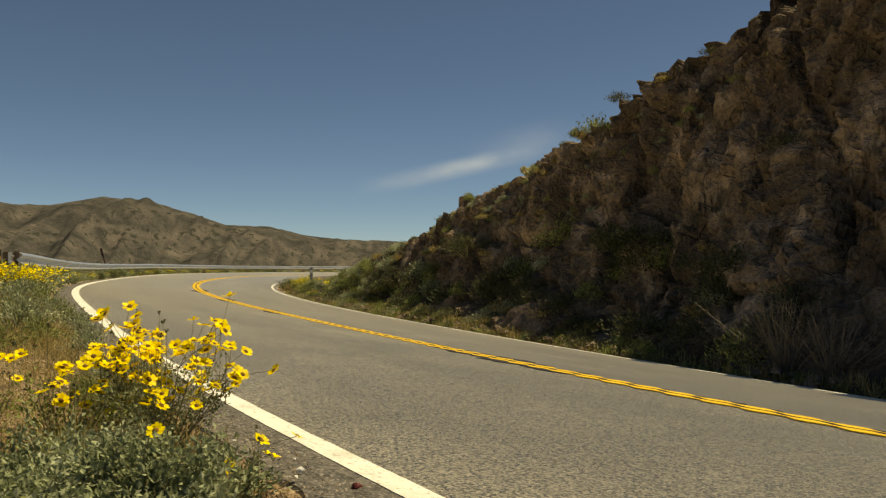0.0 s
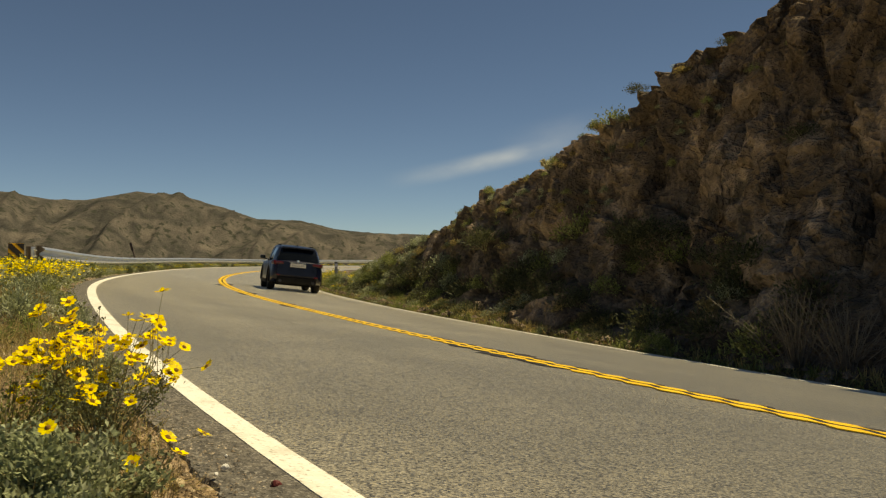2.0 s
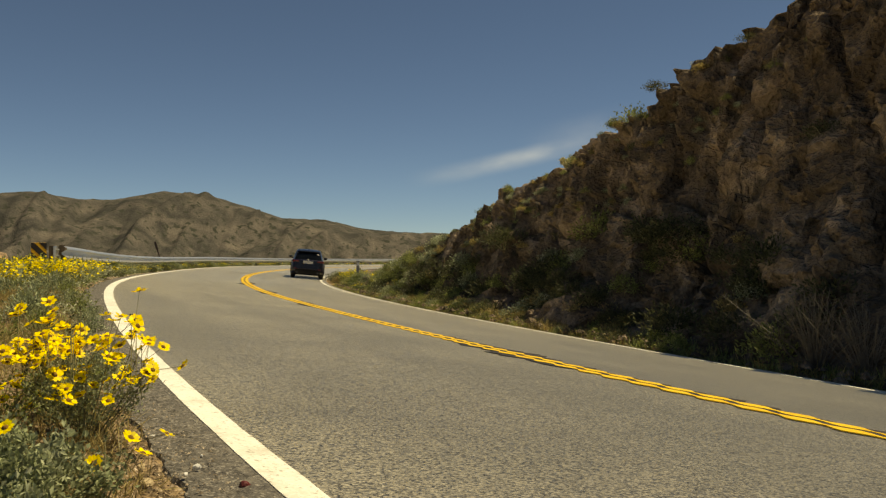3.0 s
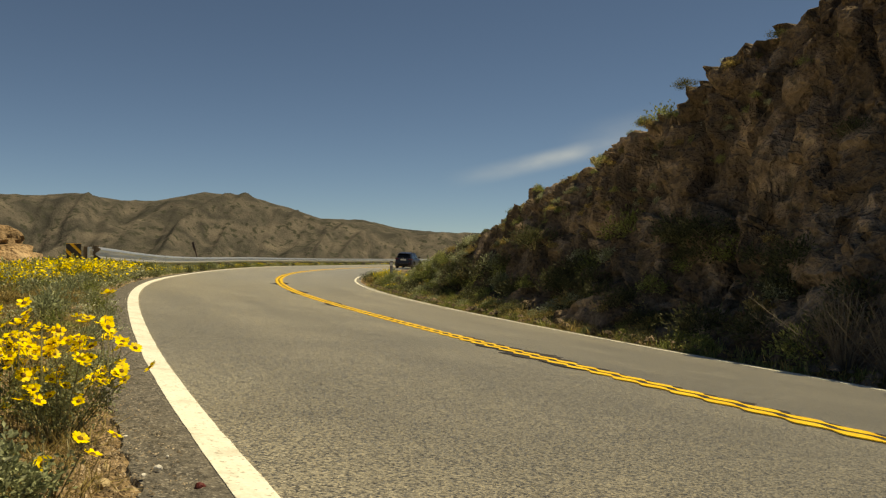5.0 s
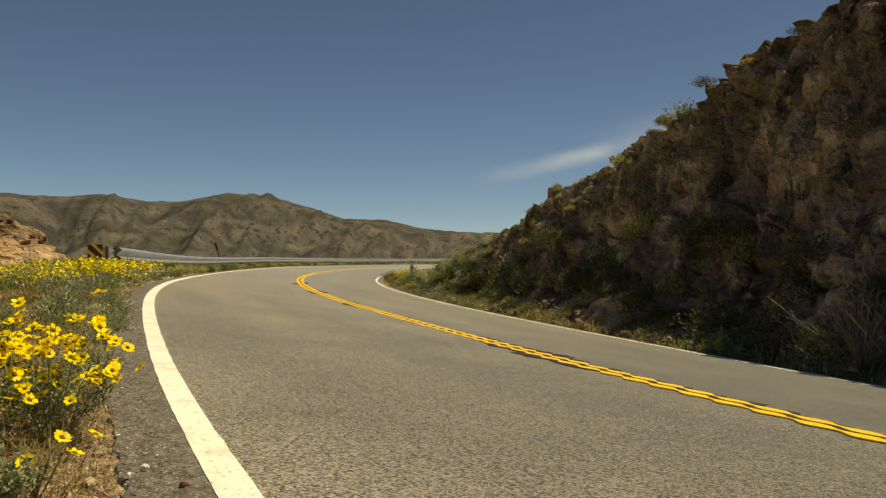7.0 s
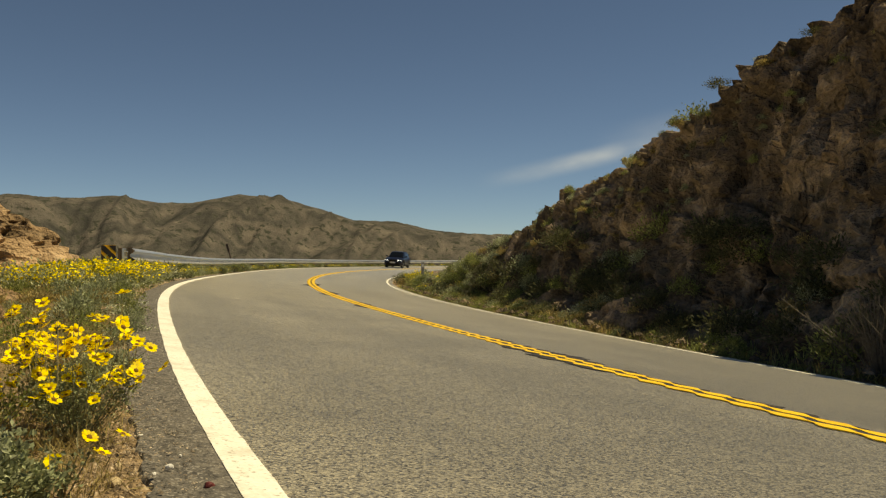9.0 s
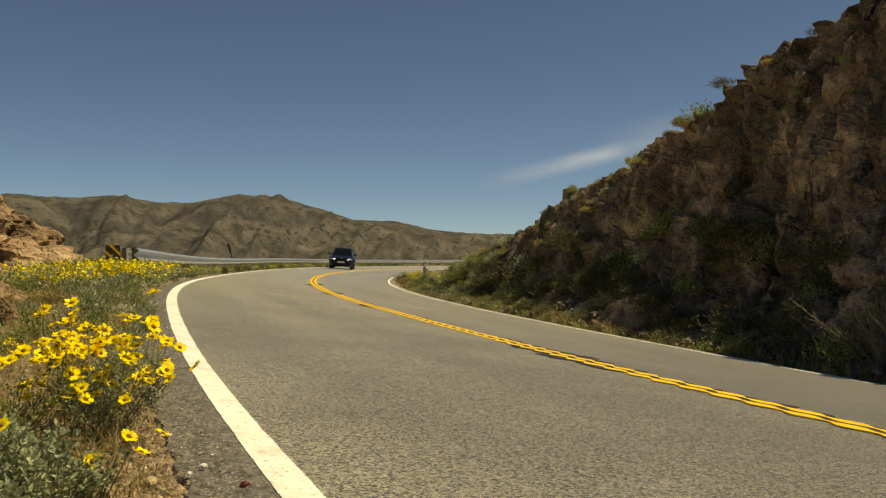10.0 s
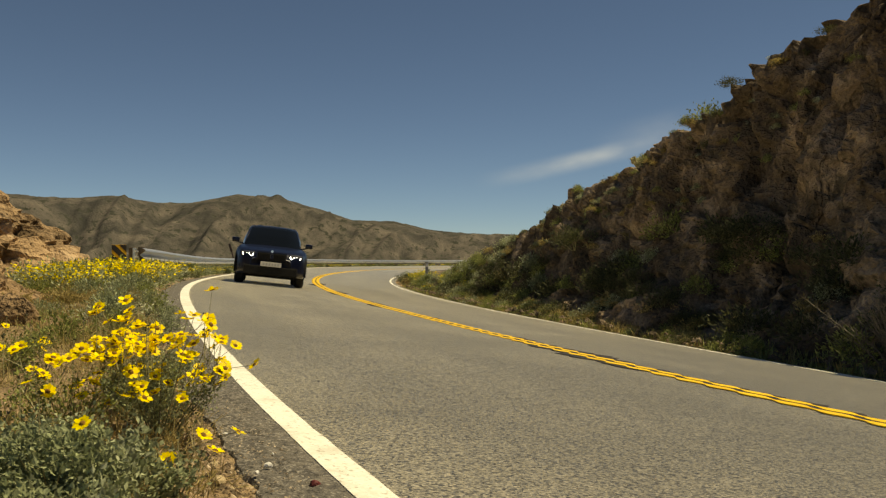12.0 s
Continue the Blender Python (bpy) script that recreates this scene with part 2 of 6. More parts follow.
def rock_material(name, colors, dark, scale=0.9, crack=1.6):
    """Weathered rock: mottled, stained, with dark joints."""
    m = material(name, colors, scale=scale, rough=0.95, bump=1.0, fine=14, bump_dist=0.12, spots=(dark, 2.6, 0.18), distort=1.2, spec=0.2)
    n, l = m.node_tree.nodes, m.node_tree.links
    bsdf = n["Principled BSDF"]
    src = bsdf.inputs["Base Color"].links[0].from_socket
    tc, mp = n.new("ShaderNodeTexCoord"), n.new("ShaderNodeMapping")
    warp, mixv = n.new("ShaderNodeTexNoise"), n.new("ShaderNodeMix")
    warp.inputs["Scale"].default_value, warp.inputs["Detail"].default_value = 2.0, 4.0
    mixv.data_type = "VECTOR"
    mixv.inputs[0].default_value = 0.40
    mp.inputs["Scale"].default_value = (1.0, 1.0, 0.55)
    l.new(tc.outputs["Object"], mp.inputs[0])
    l.new(mp.outputs[0], warp.inputs["Vector"])
    l.new(mp.outputs[0], mixv.inputs[4])
    l.new(warp.outputs["Color"], mixv.inputs[5])
    value, height = None, None
    for sc, wide, deep in ((crack * 0.8, 0.025, 0.62), (crack * 0.35, 0.014, 0.45)):
        v = n.new("ShaderNodeTexVoronoi")
        v.feature = "DISTANCE_TO_EDGE"
        v.inputs["Scale"].default_value = sc
        l.new(mixv.outputs[1], v.inputs["Vector"])
        r = n.new("ShaderNodeMapRange")
        r.inputs[1].default_value, r.inputs[2].default_value, r.inputs[3].default_value, r.inputs[4].default_value = 0.0, wide, deep, 1.0
        l.new(v.outputs["Distance"], r.inputs[0])
        if value is None:
            value = r.outputs[0]
        else:
            k = n.new("ShaderNodeMath")
            k.operation = "MULTIPLY"
            l.new(value, k.inputs[0])
            l.new(r.outputs[0], k.inputs[1])
            value = k.outputs[0]
    # broad weathering from block to block
    blocks = n.new("ShaderNodeTexVoronoi")
    blocks.inputs["Scale"].default_value = crack
    l.new(mixv.outputs[1], blocks.inputs["Vector"])
    sep = n.new("ShaderNodeSeparateColor")
    l.new(blocks.outputs["Color"], sep.inputs[0])
    rb = n.new("ShaderNodeMapRange")
    rb.inputs[3].default_value, rb.inputs[4].default_value = 0.72, 1.25
    l.new(sep.outputs[0], rb.inputs[0])
    k = n.new("ShaderNodeMath")
    k.operation = "MULTIPLY"
    l.new(value, k.inputs[0])
    l.new(rb.outputs[0], k.inputs[1])
    hs = n.new("ShaderNodeHueSaturation")
    l.new(k.outputs[0], hs.inputs["Value"])
    l.new(src, hs.inputs["Color"])
    # wide stains, from dark varnish to pale fresh faces
    wide_n, wide_r, wide_k = n.new("ShaderNodeTexNoise"), n.new("ShaderNodeMapRange"), n.new("ShaderNodeMath")
    wide_n.inputs["Scale"].default_value, wide_n.inputs["Detail"].default_value, wide_n.inputs["Roughness"].default_value = 0.42, 5.0, 0.6
    l.new(tc.outputs["Object"], wide_n.inputs["Vector"])
    wide_r.inputs[1].default_value, wide_r.inputs[2].default_value, wide_r.inputs[3].default_value, wide_r.inputs[4].default_value = 0.34, 0.66, 0.62, 1.32
    l.new(wide_n.outputs[0], wide_r.inputs[0])
    wide_k.operation = "MULTIPLY"
    l.new(k.outputs[0], wide_k.inputs[0])
    l.new(wide_r.outputs[0], wide_k.inputs[1])
    l.new(wide_k.outputs[0], hs.inputs["Value"])
    l.new(hs.outputs[0], bsdf.inputs["Base Color"])
    old = bsdf.inputs["Normal"].links[0].from_node
    bp = n.new("ShaderNodeBump")
    bp.inputs["Strength"].default_value, bp.inputs["Distance"].default_value = 0.5, 0.10
    l.new(value, bp.inputs["Height"])
    l.new(old.outputs[0], bp.inputs["Normal"])
    l.new(bp.outputs[0], bsdf.inputs["Normal"])
    return m


ASPHALT = asphalt_material()
WHITE_PAINT = material("white_paint", [(0.62, 0.60, 0.52), (0.80, 0.78, 0.70), (0.84, 0.82, 0.75)], scale=5, rough=0.6, bump=0.4, fine=70, spots=((0.45, 0.42, 0.35), 55, 0.10), bump_dist=0.004)
YELLOW_PAINT = material("yellow_paint", [(0.72, 0.43, 0.018), (0.82, 0.52, 0.025), (0.85, 0.56, 0.035)], scale=4, rough=0.6, bump=0.4, fine=60, bump_dist=0.004)
TAR = material("old_tar", [(0.016, 0.015, 0.018), (0.035, 0.032, 0.033)], scale=6, rough=0.7, bump=0.4, fine=60, bump_dist=0.004)
SHOULDER = material("coarse_shoulder_asphalt", [(0.075, 0.069, 0.062), (0.118, 0.108, 0.094), (0.175, 0.158, 0.132)], scale=22, rough=0.9, bump=1.0, fine=70, bump_dist=0.015, spots=((0.26, 0.24, 0.21), 75, 0.22))
SOIL = material("sandy_soil", [(0.17, 0.120, 0.068), (0.29, 0.204, 0.115), (0.40, 0.296, 0.178)], scale=24, rough=0.95, bump=1.0, fine=90, bump_dist=0.014, spots=((0.13, 0.095, 0.055), 30.0, 0.35), spec=0.2)
# shaded and sunlit copies of the rock, the light put into their colours
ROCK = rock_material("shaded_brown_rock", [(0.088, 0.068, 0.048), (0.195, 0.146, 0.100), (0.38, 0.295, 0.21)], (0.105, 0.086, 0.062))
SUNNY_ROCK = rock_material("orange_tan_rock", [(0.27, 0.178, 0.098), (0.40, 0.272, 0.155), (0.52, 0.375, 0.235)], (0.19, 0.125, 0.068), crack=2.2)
STONE = material("loose_stone", [(0.20, 0.155, 0.11), (0.32, 0.26, 0.19), (0.42, 0.36, 0.28)], scale=6, rough=0.9, bump=0.6, fine=40, island=0.4)
STEEL = material("galvanised_steel", [(0.56, 0.56, 0.55), (0.68, 0.68, 0.665), (0.74, 0.735, 0.72)], scale=1.5, rough=0.36, bump=0.05, fine=25, metal=0.85, stretch=(1, 1, 3))
WOOD_POST = material("weathered_wood", [(0.10, 0.075, 0.05), (0.17, 0.13, 0.09)], scale=8, rough=0.9, bump=0.5, fine=60, stretch=(1, 1, 0.1))
DRY = leafy("dry_grass", [(0.27, 0.21, 0.075), (0.38, 0.31, 0.13), (0.33, 0.23, 0.085)])
GREY_LEAF = leafy("grey_green_leaf", [(0.17, 0.20, 0.10), (0.31, 0.34, 0.19), (0.54, 0.56, 0.42)], through_light=0.26)
GREEN_LEAF = leafy("green_leaf", [(0.15, 0.175, 0.048), (0.25, 0.28, 0.085), (0.36, 0.37, 0.14)])
OLIVE_LEAF = leafy("olive_leaf", [(0.05, 0.055, 0.022), (0.085, 0.09, 0.04), (0.12, 0.12, 0.06)])
PETAL = leafy("yellow_petal", [(0.84, 0.64, 0.004), (0.90, 0.76, 0.008)], through_light=0.40)
FLOWER_EYE = material("dark_flower_eye", [(0.10, 0.05, 0.01), (0.30, 0.16, 0.02)], scale=60, rough=0.9, bump=0.3, fine=200)
STEM = leafy("pale_stem", [(0.20, 0.19, 0.10), (0.28, 0.25, 0.14)], through_light=0.05)
TWIG = material("dead_twig", [(0.09, 0.08, 0.065), (0.18, 0.16, 0.13)], scale=8, rough=0.9, bump=0.3, fine=60)


# ---- mesh helpers ----
def mesh_of(name, verts, faces, mat, smooth=False, uv=None):
    me = bpy.data.meshes.new(name)
    me.from_pydata([tuple(v) for v in np.asarray(verts, float).tolist()], [], [tuple(f) for f in (faces.tolist() if isinstance(faces, np.ndarray) else faces)])
    for mt in (mat if isinstance(mat, (list, tuple)) else [mat]):
        me.materials.append(mt)
    if smooth:
        me.polygons.foreach_set("use_smooth", [True] * len(me.polygons))
    if uv is not None:
        layer = me.uv_layers.new(name="UVMap")
        idx = np.empty(len(me.loops), int)
        me.loops.foreach_get("vertex_index", idx)
        layer.data.foreach_set("uv", np.asarray(uv, float)[idx].ravel())
    me.update()
    return me


def put(name, me, parent=None, m=None, label=""):
    ob = new(name, me)
    if parent:
        ob.parent = parent
    if m is not None:
        ob.matrix_basis = m
    if label:
        tagged(ob, label)
    return ob


def part(name, bm, mat, parent, label="", smooth=False):
    me = bpy.data.meshes.new(name)
    bm.to_mesh(me)
    bm.free()
    me.materials.append(mat)
    if smooth:
        me.polygons.foreach_set("use_smooth", [True] * len(me.polygons))
    return put(name, me, parent, None, label)


def grid(nu, nv, closed=False):
    u, v = np.meshgrid(np.arange(nu - 1), np.arange(nv if closed else nv - 1), indexing="ij")
    a, b = u * nv + v, u * nv + (v + 1) % nv
    return np.stack([a, b, b + nv, a + nv], -1).reshape(-1, 4)


def box(bm, size, at=(0, 0, 0), turn=None, bevel=0.0):
    m = Matrix.Translation(at) @ (turn or Matrix()) @ Matrix.Diagonal((*size, 1))
    made = bmesh.ops.create_cube(bm, size=1.0, matrix=m)
    if bevel:
        edges = list({e for v in made["verts"] for e in v.link_edges})
        bmesh.ops.bevel(bm, geom=edges, offset=bevel, segments=2, affect="EDGES", profile=0.7)
    return bm


def tube(bm, radius, depth, at=(0, 0, 0), axis="z", seg=16, top=None):
    turn = {"z": Matrix(), "x": Matrix.Rotation(math.pi / 2, 4, "Y"), "y": Matrix.Rotation(math.pi / 2, 4, "X")}[axis]
    bmesh.ops.create_cone(bm, cap_ends=True, segments=seg, radius1=radius, radius2=radius if top is None else top, depth=depth, matrix=Matrix.Translation(at) @ turn)
    return bm


def empty(name, m, label, category, group=""):
    ob = new(name)
    ob.matrix_basis = m
    return tagged(ob, label, category, group)


# ---- road ----
EDGE = 0.30   # asphalt beyond the edge lines
s_road = np.arange(-44, 148, 0.4)
o_road = np.array([-W_LEFT - 0.075, -W_LEFT, -W_LEFT * 0.66, -W_LEFT * 0.33, 0, W_RIGHT * 0.33, W_RIGHT * 0.66, W_RIGHT, W_RIGHT + 0.28])
ss, oo = np.meshgrid(s_road, o_road, indexing="ij")
top = on_road(ss, oo).reshape(-1, 3)
n_top, n_o = len(top), len(o_road)
ragged = 0.008 * fbm(np.stack([s_road * 2.2, s_road * 0, s_road * 0], 1), 3, 5)
h_road = np.interp(s_road, S_ALL, HEAD)
top[0::n_o, 0] += np.cos(h_road) * ragged
top[0::n_o, 1] -= np.sin(h_road) * ragged
skirt_l, skirt_r = top[0::n_o] - (0, 0, 0.16), top[n_o - 1::n_o] - (0, 0, 0.16)
verts = np.vstack([top, skirt_l, skirt_r])
faces = grid(len(s_road), n_o)[:, ::-1].tolist()
for k in range(len(s_road) - 1):
    faces.append([k * n_o, (k + 1) * n_o, n_top + k + 1, n_top + k])
    b = n_top + len(s_road) + k
    faces.append([(k + 1) * n_o - 1, b, b + 1, (k + 2) * n_o - 1])
uv = np.vstack([np.stack([ss, oo], -1).reshape(-1, 2), np.stack([s_road, s_road * 0 - 4], 1), np.stack([s_road, s_road * 0 + 4], 1)])
road = put("road", mesh_of("road", verts, faces, ASPHALT, uv=uv))
tagged(road, "worn sun-bleached two-lane asphalt road banked through a bend", "road", kind="structure")


def stripe(name, s, left, right, lift, mat, label, parent=None):
    """A painted band with its own thickness between two offsets, which may vary along the road."""
    a, b = on_road(s, left, lift), on_road(s, right, lift)
    a0, b0 = on_road(s, left, 0.0), on_road(s, right, 0.0)
    v = np.stack([a0, a, b, b0], 1).reshape(-1, 3)
    return put(name, mesh_of(name, v, grid(len(s), 4)[:, ::-1], mat), parent or road, None, label)


def wob(s, scale, amp, seed):
    return amp * fbm(np.stack([s * scale, s * 0 + seed, s * 0], 1), 3, seed)


s_line = np.arange(-44, 146, 0.05)
stripe("edge_line", s_line, -W_LEFT - 0.055 + wob(s_line, 5, 0.002, 1), -W_LEFT + 0.055 + wob(s_line, 5, 0.002, 2), 0.005, WHITE_PAINT, "thick cracked white edge line")
stripe("edge_line", s_line, W_RIGHT - 0.05 + wob(s_line, 4, 0.008, 3), W_RIGHT + 0.05 + wob(s_line, 4, 0.008, 4), 0.005, WHITE_PAINT, "white edge line beside the rock cut")
beat = np.sin(s_line * 2 * math.pi / 0.34 + 1.5 * np.sin(s_line * 0.37))
MID = -0.17 * np.clip((8 - s_line) / 9.5, 0, 1)
stripe("centre_line", s_line, MID - 0.130 - 0.034 * beat + wob(s_line, 3, 0.010, 5), MID - 0.036 + 0.030 * beat, 0.006, YELLOW_PAINT, "yellow centre line with wavy edges")
stripe("centre_line", s_line, MID + 0.036 + 0.030 * beat, MID + 0.130 - 0.034 * beat + wob(s_line, 3, 0.010, 6), 0.006, YELLOW_PAINT, "yellow centre line with wavy edges")
stripe("tar_seam", s_line, MID - 0.075, MID + 0.075, 0.003, TAR, "dark seam between the centre lines")
random.seed(4)
for a, b, side, width in ((-8, -2.2, 1, 0.10), (-2.4, 0.6, 1, 0.13), (0.2, 4.2, 1, 0.20), (0.6, 2.2, -1, 0.20), (2.0, 3.3, -1, 0.12), (6.6, 8.2, 1, 0.13), (9.6, 11.0, -1, 0.20), (10.6, 13.2, 1, 0.16), (15.5, 17.5, -1, 0.2), (17, 20, 1, 0.2), (24, 27, -1, 0.22), (26, 30, 1, 0.2)):
    st = np.arange(a, b, 0.05)
    taper = np.clip(np.sin(np.pi * (st - a) / (b - a)), 0, 1) ** 0.5
    w = np.maximum(0.015, 1.15 * width * taper * (0.7 + 0.9 * wob(st, 2.5, 0.5, int(a * 10) % 97) + 0.5 * wob(st, 14, 0.5, int(a * 7) % 89)))
    near = 0.10 - 0.018 * (-beat[np.searchsorted(s_line, st)] if side < 0 else beat[np.searchsorted(s_line, st)])
    near = near + side * MID[np.searchsorted(s_line, st)]
    lo, hi = (near, near + w) if side > 0 else (-near - w, -near)
    stripe("tar_streak", st, lo, hi, 0.003, TAR, "black tar streak beside the centre line")

# ---- ground ----
CREST = ((-45, 7.4), (-8, 7.4), (0, 7.6), (4, 6.75), (5.5, 6.0), (7, 5.27), (8.5, 4.72), (10.3, 4.28), (12, 4.0), (14, 3.65), (16, 3.25), (17.7, 2.9), (20, 2.5), (22, 2.2), (25, 1.7), (28, 1.15), (31, 0.7), (34, 0.45), (38, 0.3), (50, 0.25), (150, 0.25))


def crest(s):
    a = np.array(CREST)
    return np.interp(s, a[:, 0], a[:, 1])


def smooth(a, b, x):
    t = np.clip((x - a) / (b - a), 0, 1)
    return t * t * (3 - 2 * t)


def ground_height(x, y):
    shape = np.shape(x)
    s, o = road_coords(x, y)
    x, y = np.ravel(x), np.ravel(y)
    p = np.stack([x, y, x * 0], 1)
    aside, sink = edge_shape(s, o)
    base = grade(s) - bank(s) * np.clip(o, -W_LEFT - 0.6, W_RIGHT + 0.6) + sink
    lump = 0.030 * fbm(p * 1.7, 2, 2) + 0.006 * fbm(p * 9, 2, 3)
    left = -W_LEFT - EDGE - o + aside   # metres beyond the left edge
    right = o - W_RIGHT - 0.28
    z = base - 0.13
    zl = base - 0.03 - 0.02 * np.clip(left, 0, 3) + lump * smooth(0.0, 0.5, left)
    zl -= 0.42 * np.clip(left - 4.2, 0, 26) * smooth(14, 20, s) + 0.1 * np.clip(left - 2, 0, 40) * smooth(18, 12, s)
    z = np.where(left > -0.13, zl, z)
    c = crest(s)
    hill = c * smooth(2.0, 4.8, right) * 0.9 - 0.5
    zr = base - 0.05 + lump + np.where(right > 0.5, np.maximum(hill, -0.3), 0) + 0.05 * np.clip(right - 6, 0, 60)
    z = np.where(right > 0.02, zr, z)
    far = np.hypot(x, y - 20)
    z = z + (np.where(right > 0, 2.0, -9.0) - z) * smooth(70, 320, far)
    return z.reshape(shape)


def spread(parts):
    return np.unique(np.concatenate([np.arange(a, b, st) for a, b, st in parts]).round(4))


far_steps = np.array([70, 80, 92, 108, 130, 160, 200, 260, 350, 480, 700, 1000, 1500, 2200, 3200, 4600.0])
gx = np.concatenate([-far_steps[::-1], spread([(-60, -14, 1.5), (-14, -4, 0.45), (-4, -1.8, 0.09), (-1.8, -0.5, 0.03), (-0.5, 0.6, 0.09), (0.6, 16, 0.45), (16, 62, 1.5)]), far_steps])
gy = np.concatenate([-far_steps[::-1], spread([(-60, -6, 2.0), (-6, 1, 0.5), (1, 1.6, 0.09), (1.6, 3.4, 0.03), (3.4, 6, 0.09), (6, 30, 0.4), (30, 110, 1.0)]), far_steps[2:] + 20])
gxx, gyy = np.meshgrid(gx, gy, indexing="ij")
gz = ground_height(gxx, gyy)
ground = put("ground", mesh_of("ground", np.stack([gxx, gyy, gz], -1).reshape(-1, 3), grid(len(gx), len(gy))[:, ::-1], SOIL, smooth=True))
tagged(ground, "sandy brown desert ground with gravel and dry stubble", "ground", kind="structure")


def drop_on(x, y):
    return float(ground_height(np.array([x]), np.array([y]))[0])


# coarse shoulder outside the left edge line
s_sh = np.concatenate([np.arange(-12, -4.5, 0.15), np.arange(-4.5, 4, 0.022), np.arange(4, 148, 0.15)])
t_sh = np.linspace(0, 1, 12)
s2, t2 = np.meshgrid(s_sh, t_sh, indexing="ij")
reach = EDGE + np.broadcast_to(wob(s_sh, 1.6, 0.022, 8)[:, None], s2.shape) + np.broadcast_to(wob(s_sh, 9, 0.012, 9)[:, None], s2.shape)
o2 = -W_LEFT - 0.054 - (reach - 0.054) * t2
q2 = np.stack([s2.ravel() * 38, o2.ravel() * 38, s2.ravel() * 0], 1)
chip = (0.006 * fbm(q2, 2, 19)).reshape(s2.shape) * np.clip(t2 * 6, 0, 1)
sh = on_road(s2, o2, 0.002 - 0.022 * t2 ** 1.5 + chip - 0.035 * (t2 > 0.99))
put("shoulder", mesh_of("shoulder", sh.reshape(-1, 3), grid(len(s_sh), 12), SHOULDER), road, None, "dark coarse asphalt shoulder crumbling into gravel")

# ---- rock cut along the inside of the bend ----
s_cut = np.arange(-10, 64, 0.10)
v_cut = np.concatenate([np.linspace(0, 1, 120), np.linspace(1.02, 1.9, 24)])
sc, vc2 = np.meshgrid(s_cut, v_cut, indexing="ij")
hc = crest(sc)
reach_top = 0.42 * np.minimum(hc, 6) ** 0.6 * 2.4
lean = 0.42 + reach_top * (0.34 * smooth(0.0, 0.24, vc2) + 0.66 * np.clip(vc2, 0, 1))
top_lean = 0.42 + reach_top
lean = np.where(vc2 <= 1, lean, top_lean + (vc2 - 1) * 5.5)
rise = np.where(vc2 <= 1, hc * np.clip(vc2, 0, 1), hc + 0.5 * (vc2 - 1) - 0.4 * (vc2 - 1) ** 2)
base_pt = on_road(sc, W_RIGHT + 0.28 + lean)
base_pt[..., 2] = grade(sc) - bank(sc) * (W_RIGHT + 0.28) - 0.12 + rise
cut = base_pt.reshape(-1, 3)
hh = np.interp(sc, S_ALL, HEAD).ravel()
outward = np.stack([-np.cos(hh) * 0.88, np.sin(hh) * 0.88, np.full(len(hh), 0.47)], 1)
q = cut * (1, 1, 0.8)
q = q + 0.12 * np.stack([fbm(q * 0.9, 2, 31), fbm(q * 0.9, 2, 41), fbm(q * 0.9, 2, 51)], 1)
f1a, f2a, ra, ta = cells(q * np.array((0.62, 0.62, 0.42)), 1)
f1b, f2b, rb, tb = cells(q * np.array((1.7, 1.7, 1.0)), 2)
f1c, f2c, rc, tc3 = cells(q * np.array((4.2, 4.2, 3.0)), 3)
push = 0.42 * fbm(q * 0.35, 3, 61) + 0.46 * (ra - 0.5) + 0.34 * ta + 0.24 * (rb - 0.5) + 0.24 * tb + 0.10 * (rc - 0.5) + 0.11 * tc3
push -= 0.20 * np.exp(-((f2a - f1a) / 0.035) ** 2) + 0.06 * np.exp(-((f2b - f1b) / 0.05) ** 2)
push += 0.05 * fbm(q * 6, 2, 71) + 0.06 * fbm(q * np.array((1.6, 1.6, 0.8)), 4, 75, ridged=True) - 0.06
strength = (0.2 + 0.8 * smooth(0, 0.28, vc2.ravel())) * (0.3 + 0.7 * smooth(1.5, 4.0, hc.ravel())) * (1 - 0.55 * smooth(1.0, 1.3, vc2.ravel()))
cut = cut + outward * (push * strength)[:, None]
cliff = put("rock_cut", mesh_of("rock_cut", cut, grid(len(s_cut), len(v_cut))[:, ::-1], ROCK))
tagged(cliff, "tall shaded brown rock cut, blocky and cracked, beside the road", "rock face", kind="structure")
CUT = cut.reshape(len(s_cut), len(v_cut), 3)


def cut_point(s, v):
    i = int(np.clip((s - s_cut[0]) / 0.10, 0, len(s_cut) - 1))
    j = int(np.argmin(np.abs(v_cut - v)))
    return Vector(CUT[i, j])


# ---- far mountains ----
RIDGE = ((-75, 4.0), (-50, 4.5), (-36, 3.2), (-31, 3.1), (-28.5, 3.75), (-25, 3.6), (-22.5, 3.75), (-20, 3.4), (-17.5, 3.5), (-15, 4.0), (-12.5, 3.85), (-10, 3.2), (-7.6, 2.45), (-4.9, 2.36), (-3.4, 2.0), (-1.7, 1.68), (2, 1.45), (8, 1.3), (20, 2.0), (45, 2.5))
az = np.radians(np.arange(-75, 45, 0.16))
dist = np.concatenate([np.linspace(880, 1160, 130), np.linspace(1175, 1800, 12)])
aa, dd = np.meshgrid(az, dist, indexing="ij")
r_tab = np.array(RIDGE)
ridge = np.tan(np.radians(np.interp(np.degrees(aa), r_tab[:, 0], r_tab[:, 1])))
mx, my = np.sin(aa) * dd, np.cos(aa) * dd
mp3 = np.stack([mx.ravel(), my.ravel(), mx.ravel() * 0], 1)
u = np.clip((dd - 880) / 280, 0, 1)
bent = (0.30 * fbm(mp3 / 210, 3, 83) + 0.07 * fbm(mp3 / 60, 2, 84)).reshape(aa.shape)
down = 1 - u
along = aa * 1160


